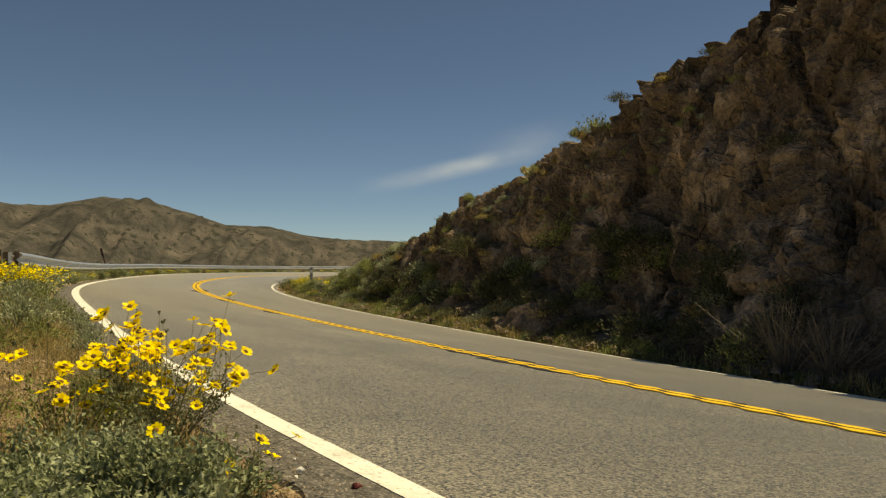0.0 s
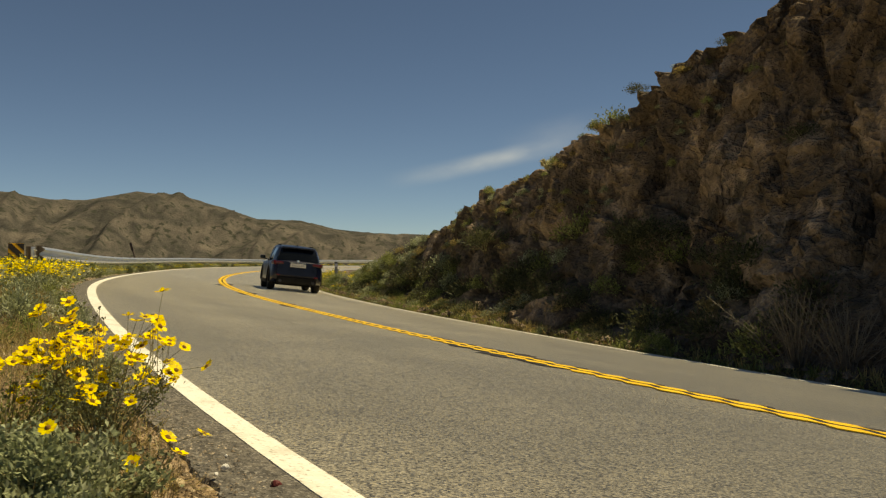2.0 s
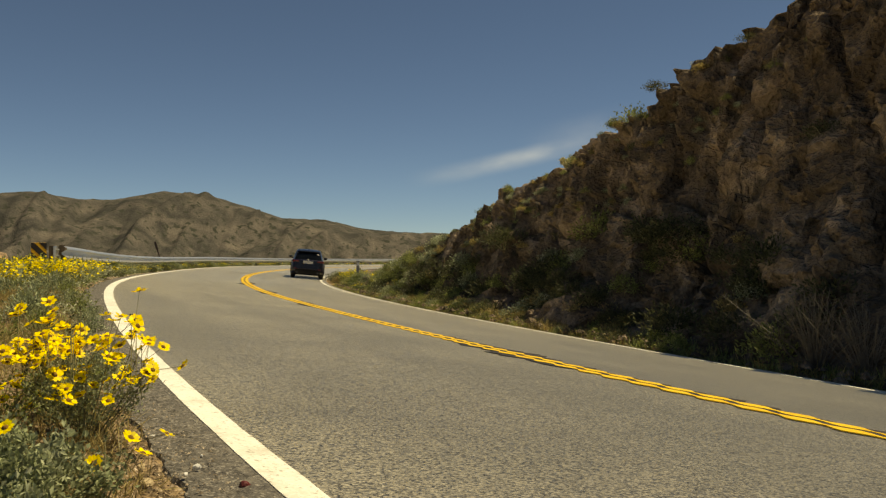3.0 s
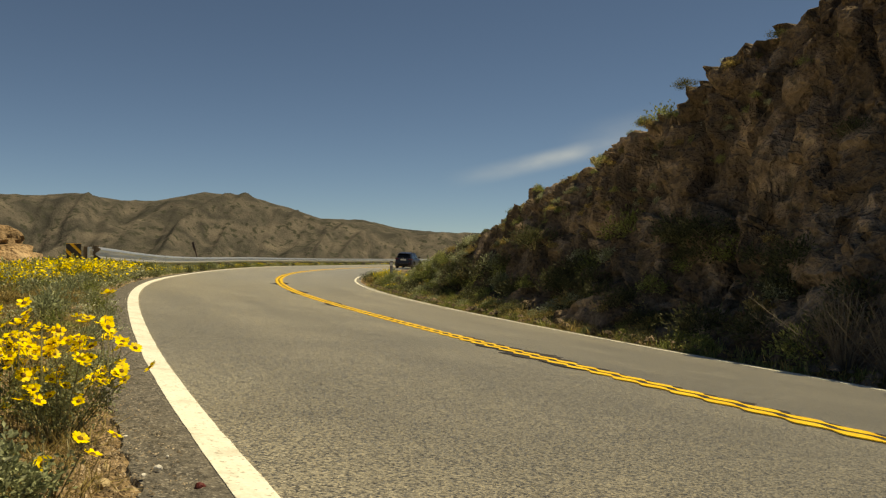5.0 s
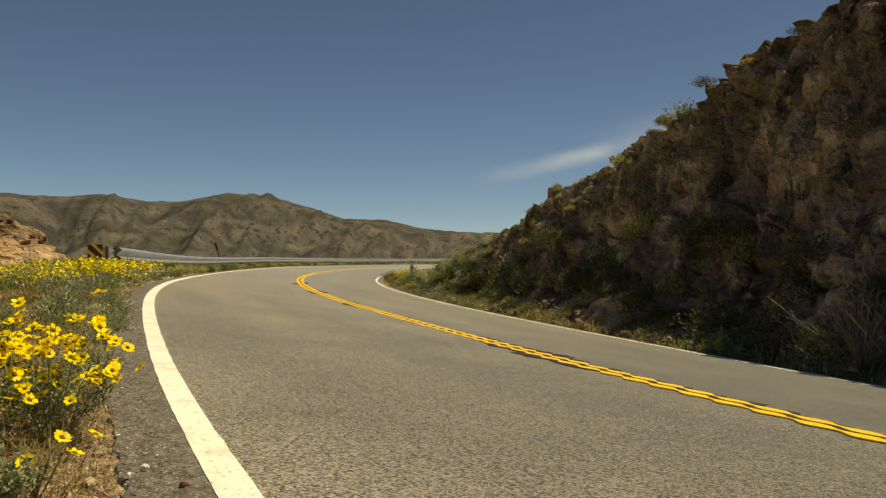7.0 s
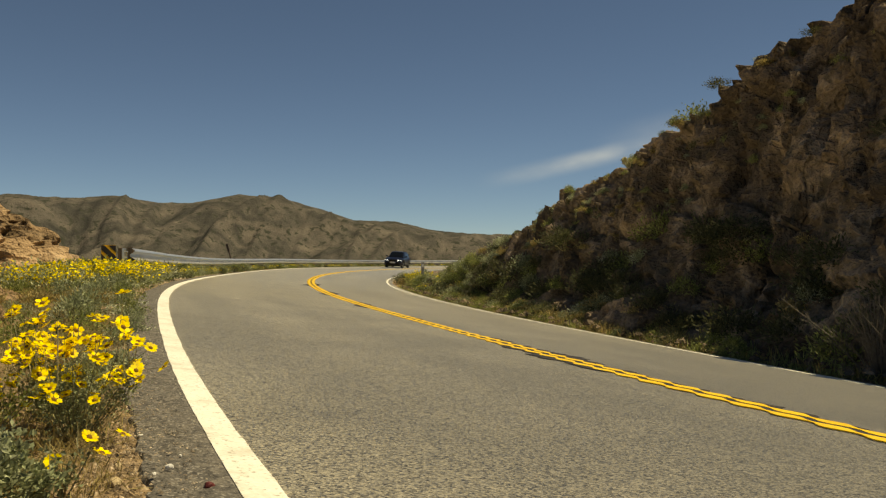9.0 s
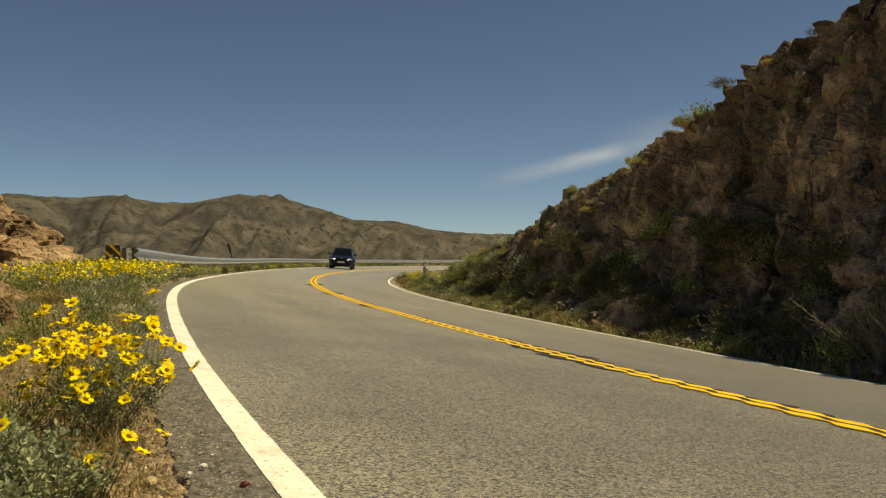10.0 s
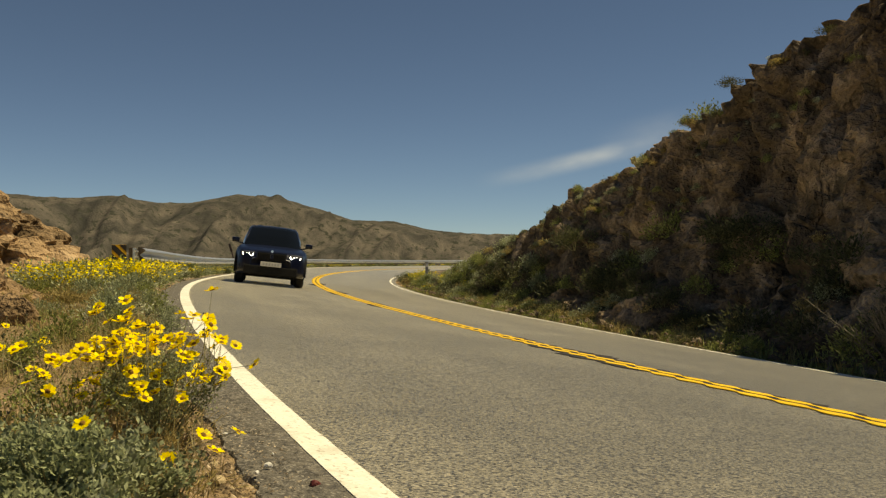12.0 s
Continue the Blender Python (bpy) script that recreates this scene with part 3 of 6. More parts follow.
fan = vnoise(np.stack([(along / 170).ravel(), (down * 0.7).ravel(), along.ravel() * 0], 1), 88).reshape(aa.shape)


def spurs(width, slant, seed):
    """Ridges that run slantwise down the slope, 1 on a crest and 0 in a gully."""
    p = np.stack([(along / width + slant * down * (0.8 + 0.6 * fan) + bent).ravel(), (down * 1.5).ravel() + seed, along.ravel() * 0], 1)
    return 1 - np.abs(vnoise(p, seed)).reshape(aa.shape) * 1.5


big, mid_s, small_s = spurs(92, 1.9, 81), spurs(38, 3.2, 82), spurs(15, 6.0, 85)
spur2 = fbm(mp3 / 26, 4, 91, ridged=True).reshape(aa.shape)
prof = smooth(0.0, 1.0, u) ** 0.9
tall_m = np.clip(ridge / 0.06, 0.4, 1.2)
carve = smooth(0.02, 0.35, u) * smooth(1.0, 0.62, u)
mz = -9 + (ridge * 1160 + 9) * prof + ((big - 0.55) * 24 * tall_m + (mid_s - 0.55) * 11 * tall_m + (small_s - 0.55) * 3.0 + (spur2 - 0.5) * 1.3) * carve
mz = np.where(dd > 1160, -9 + (ridge * 1160 + 9) * (1 - smooth(1160, 1800, dd)), mz) + 0.7 * smooth(0, 0.2, u) + 0.9 * (spur2 - 0.5) * smooth(0.85, 1.0, u) * smooth(1300, 1160, dd)
MOUNTAIN = material("scrub_mountain", [(0.044, 0.044, 0.040), (0.082, 0.076, 0.066), (0.146, 0.128, 0.106)], scale=0.022, rough=1.0, bump=0.6, fine=0.6, bump_dist=2.5, spots=((0.045, 0.048, 0.036), 0.14, 0.22), distort=1.4, spec=0.05)
mountains = put("mountain_range", mesh_of("mountain_range", np.stack([mx, my, mz], -1).reshape(-1, 3), grid(len(az), len(dist))[:, ::-1], MOUNTAIN, smooth=True))
tagged(mountains, "distant dry brown mountains speckled with scrub", "mountains", kind="structure")

# ---- thin cloud ----
def cloud_material():
    m = bpy.data.materials.new("thin_cloud")
    m.use_nodes = True
    n, l = m.node_tree.nodes, m.node_tree.links
    n.remove(n["Principled BSDF"])
    uvn = n.new("ShaderNodeUVMap")
    uvn.uv_map = "UVMap"
    sep = n.new("ShaderNodeSeparateXYZ")
    l.new(uvn.outputs[0], sep.inputs[0])
    mp, t = n.new("ShaderNodeMapping"), n.new("ShaderNodeTexNoise")
    mp.inputs["Scale"].default_value = (3.0, 1.6, 1)
    mp.inputs["Rotation"].default_value = (0, 0, 0.15)
    l.new(uvn.outputs[0], mp.inputs[0])
    l.new(mp.outputs[0], t.inputs["Vector"])
    t.inputs["Scale"].default_value, t.inputs["Detail"].default_value = 1.6, 5.0

    def math_node(op, a, b):
        k = n.new("ShaderNodeMath")
        k.operation = op
        for i, v in ((0, a), (1, b)):
            if isinstance(v, (int, float)):
                k.inputs[i].default_value = v
            else:
                l.new(v, k.inputs[i])
        return k.outputs[0]

    def hump(v, centre, half):
        r = n.new("ShaderNodeMapRange")
        r.interpolation_type = "SMOOTHSTEP"
        r.inputs[1].default_value, r.inputs[2].default_value, r.inputs[3].default_value, r.inputs[4].default_value = half, 0.0, 0.0, 1.0
        l.new(math_node("ABSOLUTE", math_node("SUBTRACT", v, centre), 0), r.inputs[0])
        return r.outputs[0]

    core = math_node("MULTIPLY", hump(sep.outputs[0], 0.42, 0.42), hump(sep.outputs[1], 0.42, 0.22))
    veil = math_node("MULTIPLY", hump(sep.outputs[0], 0.72, 0.28), hump(sep.outputs[1], 0.55, 0.45))
    both = math_node("ADD", math_node("MULTIPLY", core, 0.95), math_node("MULTIPLY", veil, 0.30))
    ragged_cloud = math_node("MULTIPLY", both, math_node("ADD", math_node("MULTIPLY", t.outputs[0], 0.9), -0.05))
    # the cloud's sunlit white is put in as emission
    em, tr, mx, out = n.new("ShaderNodeEmission"), n.new("ShaderNodeBsdfTransparent"), n.new("ShaderNodeMixShader"), n["Material Output"]
    em.inputs[0].default_value, em.inputs[1].default_value = (0.62, 0.66, 0.70, 1), CLOUD_GLOW
    l.new(ragged_cloud, mx.inputs[0])
    l.new(tr.outputs[0], mx.inputs[1])
    l.new(em.outputs[0], mx.inputs[2])
    l.new(mx.outputs[0], out.inputs[0])
    return m


CLOUD_GLOW = 0.85
c_at, c_ang = 3000.0, radians(13.5)
c_mid = Vector((0.150 * c_at, c_at, 0.122 * c_at))
cu = np.linspace(-0.5, 0.5, 24)
cv = np.linspace(-0.5, 0.5, 6)
cuu, cvv = np.meshgrid(cu, cv, indexing="ij")
length, width = 0.31 * c_at, 0.068 * c_at
bow = 14 * (cuu * 2) ** 2
cx = c_mid.x + math.cos(c_ang) * cuu * length - math.sin(c_ang) * cvv * width
czz = c_mid.z + math.sin(c_ang) * cuu * length + math.cos(c_ang) * cvv * width + bow
cloud = put("cloud", mesh_of("cloud", np.stack([cx, c_mid.y + bow * 3, czz], -1).reshape(-1, 3), grid(24, 6), cloud_material(), uv=np.stack([cuu + 0.5, cvv + 0.5], -1).reshape(-1, 2)))
cloud.visible_shadow = False
tagged(cloud, "thin white wisp of high cloud in a blue sky", "cloud", kind="structure")


# ---- roadside hardware ----
def road_pose(s, o, dz=0.0, back=False):
    """A pose on the road: x to the right of travel, y forward, z along the road's normal."""
    p = Vector(on_road(s, o, dz).tolist())
    f = Vector((on_road(s + 0.8, o) - on_road(s - 0.8, o)).tolist()).normalized()
    r = Vector((on_road(s, o + 0.8) - on_road(s, o - 0.8)).tolist()).normalized()
    if back:
        f, r = -f, -r
    up = r.cross(f).normalized()
    r = f.cross(up).normalized()
    m = Matrix((r, f, up)).transposed().to_4x4()
    m.translation = p
    return m


def guardrail():
    """W-beam barrier on posts along the outside of the bend."""
    s0, s1 = 14.0, 104.0
    rail_thing = empty("guardrail", Matrix(), "galvanised steel guardrail on posts along the outer bend", "guardrail")
    s = np.concatenate([[s0 - 0.05], np.arange(s0, s1, 0.7)])
    flare = 0.35 * np.clip((18 - s) / 5, 0, 1) ** 2
    base = on_road(s, -W_LEFT - 0.9 - flare)
    h = np.interp(s, S_ALL, HEAD)
    zc = base[:, 2] - 0.15
    prof = ((-0.155, 0.00), (-0.150, 0.035), (-0.115, 0.100), (-0.085, 0.108), (-0.05, 0.055), (-0.02, 0.006), (0.02, 0.006), (0.05, 0.055), (0.085, 0.108), (0.115, 0.100), (0.150, 0.035), (0.155, 0.0))
    ring = [(z, d) for z, d in prof] + [(z, d - 0.006) for z, d in reversed(prof)]
    v = []
    for i in range(len(s)):
        nx, ny = math.cos(h[i]), -math.sin(h[i])
        wave = 0.015 * math.sin(s[i] * 0.9)
        for z, d in ring:
            v.append((base[i, 0] + nx * (d + wave), base[i, 1] + ny * (d + wave), zc[i] + 0.60 + z))
    put("rail", mesh_of("rail", v, grid(len(s), len(ring), True), STEEL), rail_thing, None, "long corrugated silver rail")
    pm, bm2 = bmesh.new(), bmesh.new()
    box(pm, (0.14, 0.18, 1.25), (0, 0, -0.03), bevel=0.008)
    box(bm2, (0.12, 0.16, 0.34), (0, 0, 0), bevel=0.006)
    me_post, me_block = bpy.data.meshes.new("post"), bpy.data.meshes.new("block")
    for b, me in ((pm, me_post), (bm2, me_block)):
        b.to_mesh(me)
        b.free()
        me.materials.append(WOOD_POST)
    for k, sp in enumerate(np.arange(s0 + 0.5, s1, 1.905 * 1.6)):
        fl = 0.35 * max(0, (18 - sp) / 5) ** 2
        m = road_pose(sp, -W_LEFT - 1.18 - fl)
        turn = Matrix.Rotation(-float(np.interp(sp, S_ALL, HEAD)), 4, "Z")
        put("post", me_post, rail_thing, Matrix.Translation(m.translation) @ turn)
        m2 = road_pose(sp, -W_LEFT - 1.0 - fl)
        put("block", me_block, rail_thing, Matrix.Translation(m2.translation + Vector((0, 0, 0.46))) @ turn)
    # the folded end shoe
    m = road_pose(s0, -W_LEFT - 1.25)
    bm = bmesh.new()
    box(bm, (0.05, 0.36, 0.27), (0, 0, 0.45), bevel=0.02)
    for k in (-1, 1):
        tube(bm, 0.016, 0.07, (0.03, k * 0.1, 0.51), "x", 8)
        tube(bm, 0.016, 0.07, (0.03, k * 0.1, 0.39), "x", 8)
    shoe = part("end_shoe", bm, STEEL, rail_thing, "bolted steel end shoe of the rail")
    shoe.matrix_basis = Matrix.Translation(m.translation) @ Matrix.Rotation(-float(np.interp(s0, S_ALL, HEAD)), 4, "Z")
    return rail_thing


guardrail()
SIGN_YELLOW = material("sign_yellow", [(0.62, 0.34, 0.015), (0.72, 0.40, 0.02)], scale=6, rough=0.5, bump=0.05, fine=40)
SIGN_BLACK = material("sign_black", [(0.018, 0.014, 0.012), (0.03, 0.024, 0.02)], scale=6, rough=0.5, bump=0.05, fine=40)


def object_marker(x, y, top):
    z = drop_on(x, y)
    t = empty("object_marker", pose(x, y, z, 0, 0, 24), "yellow and black striped object marker sign before the guardrail", "road sign")
    bm = bmesh.new()
    box(bm, (0.07, 0.04, top - z + 0.15), (0, 0.03, (top - z) / 2 - 0.075), bevel=0.004)
    part("post", bm, STEEL, t, "steel sign post")
    h, w, c = 0.66, 0.29, top - z - 0.33
    bm = bmesh.new()
    box(bm, (w, 0.012, h), (0, 0, c), bevel=0.003)
    part("panel", bm, SIGN_YELLOW, t)
    # diagonal bars, clipped to the panel
    for k in range(-3, 4):
        bm = bmesh.new()
        a = [(-w / 2, c + k * 0.235), (w / 2, c + k * 0.235 - w), (w / 2, c + k * 0.235 - w + 0.15), (-w / 2, c + k * 0.235 + 0.15)]
        lo, hi = c - h / 2 + 0.004, c + h / 2 - 0.004
        vs = [bm.verts.new((px, -0.0095, pz)) for px, pz in a]
        face = bm.faces.new(vs)
        for plane, no in ((hi, (0, 0, 1)), (lo, (0, 0, -1))):
            bmesh.ops.bisect_plane(bm, geom=bm.verts[:] + bm.edges[:] + bm.faces[:], plane_co=(0, 0, plane), plane_no=no, clear_outer=True)
        if bm.faces:
            ext = bmesh.ops.extrude_face_region(bm, geom=bm.faces[:])
            bmesh.ops.translate(bm, verts=[g for g in ext["geom"] if isinstance(g, bmesh.types.BMVert)], vec=(0, 0.004, 0))
            bmesh.ops.recalc_face_normals(bm, faces=bm.faces[:])
            part("stripe", bm, SIGN_BLACK, t, "black diagonal stripe")
        else:
            bm.free()
    return t


object_marker(-7.62, 18.1, 1.13)


def delineator(x, y, top):
    z = drop_on(x, y)
    t = empty("delineator_post", pose(x, y, z, 0, 0, 4), "grey roadside delineator post among flowers", "marker post")
    hgt = top - z
    bm = bmesh.new()
    box(bm, (0.14, 0.03, hgt + 0.1), (0, 0, hgt / 2 - 0.05), bevel=0.008)
    part("blade", bm, plain("marker_grey", (0.26, 0.26, 0.25), 0.6), t)
    bm = bmesh.new()
    box(bm, (0.10, 0.012, 0.14), (0, -0.022, hgt - 0.13), bevel=0.004)
    part("reflector", bm, plain("reflector_white", (0.75, 0.74, 0.70), 0.3), t, "white reflector patch")
    bm = bmesh.new()
    box(bm, (0.16, 0.05, 0.03), (0, 0, hgt + 0.012), bevel=0.008)
    part("cap", bm, plain("marker_dark", (0.06, 0.06, 0.06), 0.6), t, "dark cap")


delineator(-2.17, 40.75, 0.60)


def leaning_post(x, y):
    z = drop_on(x, y)
    t = empty("leaning_post", pose(x, y, z - 0.1, 0, -16, 0), "dark thin metal post leaning behind the guardrail", "post")
    bm = bmesh.new()
    tube(bm, 0.05, 1.75, (0, 0, 0.87), "z", 8, 0.045)
    part("shaft", bm, plain("rusty_dark", (0.05, 0.035, 0.03), 0.8), t)
    bm = bmesh.new()
    box(bm, (0.13, 0.02, 0.5), (0, -0.05, 1.5), bevel=0.005)
    part("plate", bm, plain("rusty_dark_plate", (0.06, 0.045, 0.035), 0.7), t)


LEAN_AT = on_road(47, -W_LEFT - 2.0)
leaning_post(float(LEAN_AT[0]), float(LEAN_AT[1]))


# ---- rocks ----
def outcrop(name, centre, rx, ry, height, seed, mat, label, turn=0.0):
    """A weathered rock mass, displaced into ledges and joints."""
    nr, na = 70, 150
    r, a = np.meshgrid(np.linspace(0, 1, nr), np.linspace(0, 2 * np.pi, na, endpoint=False), indexing="ij")
    c, sn = math.cos(turn), math.sin(turn)
    lx, ly = r * np.cos(a) * rx, r * np.sin(a) * ry
    x, y = centre[0] + lx * c - ly * sn, centre[1] + lx * sn + ly * c
    z0 = ground_height(x, y)
    dome = np.clip(1 - r ** 1.25, 0, 1) * height
    p = np.stack([x.ravel(), y.ravel(), (z0 + dome).ravel()], 1)
    q = p + 0.3 * np.stack([fbm(p * 0.8, 2, seed), fbm(p * 0.8, 2, seed + 7), fbm(p * 0.8, 2, seed + 9)], 1)
    tilt = q @ np.array([[0.8, 0.2, 0.5], [-0.1, 1.0, 0.1], [-0.6, 0.0, 1.3]])
    f1, f2, rn, tn = cells(tilt * np.array((0.9, 0.9, 2.4)), seed)
    g1, g2, rm, tm = cells(tilt * np.array((2.2, 2.2, 5.5)), seed + 3)
    push = 0.30 * (rn - 0.45) + 0.28 * tn + 0.12 * (rm - 0.5) + 0.14 * tm + 0.3 * fbm(q * 0.6, 3, seed + 11) - 0.12 * np.exp(-((f2 - f1) / 0.07) ** 2) - 0.07 * np.exp(-((g2 - g1) / 0.07) ** 2) + 0.07 * fbm(q * 5, 2, seed + 5)
    out = np.stack([lx.ravel() * c - ly.ravel() * sn, lx.ravel() * sn + ly.ravel() * c, np.full(lx.size, 1.2)], 1)
    out /= np.linalg.norm(out, axis=1)[:, None]
    fade = np.clip((1 - r.ravel()) * 5, 0, 1) * min(1.0, height / 1.6)
    p = p + out * (push * fade)[:, None]
    p[:, 2] -= 0.12 * (r.ravel() > 0.97)
    ob = put(name, mesh_of(name, p, grid(nr, na, True), mat))
    return tagged(ob, label, "rock outcrop")


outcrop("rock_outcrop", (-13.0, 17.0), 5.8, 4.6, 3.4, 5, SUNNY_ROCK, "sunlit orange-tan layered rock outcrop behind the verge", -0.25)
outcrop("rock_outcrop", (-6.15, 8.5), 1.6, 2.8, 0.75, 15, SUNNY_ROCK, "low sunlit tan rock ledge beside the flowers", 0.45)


def stone_mesh(name, seed, mat=STONE, sub=2):
    bm = bmesh.new()
    bmesh.ops.create_icosphere(bm, subdivisions=sub, radius=0.5)
    rr = random.Random(seed)
    off = Vector((rr.random() * 50, rr.random() * 50, rr.random() * 50))
    squash = Vector((1, rr.uniform(0.6, 0.95), rr.uniform(0.45, 0.75)))
    for v in bm.verts:
        k = 1 + 0.35 * noise.noise(v.co * 2.2 + off) + 0.15 * noise.noise(v.co * 6 + off)
        v.co = Vector((v.co.x * squash.x, v.co.y * squash.y, v.co.z * squash.z)) * k
    me = bpy.data.meshes.new(name)
    bm.to_mesh(me)
    bm.free()
    me.materials.append(mat)
    return me


STONES = [stone_mesh("stone", k) for k in range(6)]
PALE_STONE = material("pale_tan_stone", [(0.42, 0.32, 0.18), (0.58, 0.47, 0.30)], scale=9, rough=0.9, bump=0.5, fine=50)
CHIP = material("white_chip", [(0.66, 0.65, 0.62), (0.78, 0.77, 0.74)], scale=20, rough=0.8, bump=0.3, fine=90)


def loose_stone(x, y, size, seed, label, mat=None, z=None):
    me = STONES[seed % 6].copy() if mat else STONES[seed % 6]
    if mat:
        me.materials.clear()
        me.materials.append(mat)
    zz = drop_on(x, y) if z is None else z
    ob = put("stone", me, None, Matrix.Translation((x, y, zz + size * 0.15)) @ Matrix.Rotation(seed * 1.7, 4, "Z") @ Matrix.Diagonal((size, size, size, 1)))
    return tagged(ob, label, "stone", "loose stones")


def at_shoulder(s, o):
    return [float(k) for k in on_road(s, o)]


loose_stone(-0.86, 2.13, 0.05, 1, "pale tan stone at the crumbling edge of the asphalt", PALE_STONE)
loose_stone(-0.93, 2.32, 0.03, 3, "small pale stone in the gravel", PALE_STONE)
loose_stone(-1.00, 2.02, 0.035, 4, "small pale stone in the gravel", PALE_STONE)
for k, (s, o, size) in enumerate(((-2.55, -W_LEFT - 0.20, 0.022), (-2.63, -W_LEFT - 0.245, 0.015), (-2.15, -W_LEFT - 0.255, 0.016), (-2.4, -W_LEFT - 0.16, 0.010), (-1.2, -W_LEFT - 0.22, 0.014))):
    x, y, z = at_shoulder(s, o)
    loose_stone(x, y, size, k + 2, "white stone chip lying on the dark shoulder", CHIP, z)
loose_stone(-3.62, 6.3, 0.42, 2, "brown boulder among dry grass below the rock ledge", SUNNY_ROCK)
loose_stone(-4.2, 7.0, 0.3, 4, "brown boulder among dry grass below the rock ledge", SUNNY_ROCK)
x, y, z = at_shoulder(-2.72, -W_LEFT - 0.12)
loose_stone(x, y, 0.03, 5, "dark red scrap lying on the shoulder", plain("dark_red", (0.10, 0.012, 0.012), 0.7), z - 0.004)

rng = np.random.default_rng(3)
GRAVEL = material("mixed_gravel", [(0.085, 0.062, 0.040), (0.22, 0.16, 0.10), (0.44, 0.36, 0.26)], scale=55, rough=0.95, bump=0.6, fine=120, bump_dist=0.004, island=0.6, spec=0.2)


def scatter_stones(name, xy, sizes, mat, label, zs=None):
    """Many small stones as one mesh."""
    tmpl = [(-.5, -.2, 0), (.1, -.5, .05), (.5, .1, 0), (-.1, .5, .02), (0.05, -.05, .42), (-.2, .15, .33), (.25, .05, .22)]
    fcs = [(0, 1, 4), (1, 2, 6), (1, 6, 4), (2, 3, 6), (3, 5, 4), (3, 4, 6), (3, 0, 5), (0, 4, 5)]
    t = np.array(tmpl)
    z = ground_height(xy[:, 0], xy[:, 1]) if zs is None else zs
    n = len(xy)
    ang = rng.random(n) * 6.28
    v = t[None] * (0.75 + 0.5 * rng.random((n, 7, 3))) * sizes[:, None, None]
    c, sn = np.cos(ang)[:, None], np.sin(ang)[:, None]
    v = np.stack([v[..., 0] * c - v[..., 1] * sn, v[..., 0] * sn + v[..., 1] * c, v[..., 2] - 0.05 * sizes[:, None]], -1)
    v += np.stack([xy[:, 0], xy[:, 1], z], 1)[:, None]
    f = (np.array(fcs)[None] + (np.arange(n) * 7)[:, None, None]).reshape(-1, 3)
    ob = put(name, mesh_of(name, v.reshape(-1, 3), f, mat))
    return tagged(ob, label, "stones", kind="stuff")


s_g = rng.uniform(-4.2, 4, 15000)
o_g = -W_LEFT - EDGE + 0.03 - rng.gamma(1.3, 0.15, 15000)
pts = on_road(s_g, o_g)
scatter_stones("gravel", pts[:, :2], rng.gamma(1.3, 0.0060, 15000) + 0.004, GRAVEL, "loose tan gravel along the broken edge of the asphalt")
s_g = rng.uniform(-4.2, 4, 2600)
o_g = -W_LEFT - rng.uniform(0.08, EDGE, 2600)
pts = on_road(s_g, o_g)
scatter_stones("chippings", pts[:, :2], rng.gamma(2.0, 0.0016, 2600) + 0.003, STONE, "small pale chippings lying on the dark shoulder", pts[:, 2] - 0.004)
s_g = rng.uniform(6, 40, 1500)
pts = on_road(s_g, -W_LEFT - EDGE - 0.02 - rng.gamma(1.6, 0.25, 1500))
scatter_stones("gravel", pts[:, :2], rng.gamma(2.0, 0.014, 1500) + 0.01, STONE, "loose tan gravel beside the outer lane")
s_r = rng.uniform(-6, 34, 2600)
pts = on_road(s_r, W_RIGHT + 0.30 + rng.gamma(1.5, 0.16, 2600))
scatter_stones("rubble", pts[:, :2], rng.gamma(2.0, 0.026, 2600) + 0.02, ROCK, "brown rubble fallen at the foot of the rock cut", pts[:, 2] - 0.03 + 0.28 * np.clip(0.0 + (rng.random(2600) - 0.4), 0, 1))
rr = random.Random(8)
for k in range(22):
    s = rr.uniform(-3, 30)
    p = on_road(s, W_RIGHT + 0.45 + rr.random() * 0.55)
    size = rr.uniform(0.12, 0.32)
    ob = put("boulder", STONES[k % 6].copy(), None, Matrix.Translation((float(p[0]), float(p[1]), float(p[2]) + 0.02)) @ Matrix.Rotation(rr.random() * 6, 4, "Z") @ Matrix.Diagonal((size, size, size, 1)))
    ob.data.materials.clear()
    ob.data.materials.append(ROCK)
    tagged(ob, "brown angular boulder at the foot of the rock cut", "rock", "fallen boulders")


# ---- plants ----
def unit(v):
    return v / np.maximum(np.linalg.norm(v, axis=-1, keepdims=True), 1e-9)


def leaf_set(pos, way, length, width, g, fold=0.25):
    """Pointed, folded leaves: 4 corners each, as two triangles."""
    n = len(pos)
    side = unit(np.cross(way, g.normal(size=(n, 3))))
    up = np.cross(side, way)
    length, width = np.broadcast_to(length, n)[:, None], np.broadcast_to(width, n)[:, None]
    mid = pos + way * length * 0.5
    v = np.stack([pos, mid + side * width * 0.5 + up * width * fold, pos + way * length, mid - side * width * 0.5 + up * width * fold], 1).reshape(-1, 3)
    k = (np.arange(n) * 4)[:, None]
    return v, np.concatenate([k + (0, 1, 2), k + (0, 2, 3)], 0)


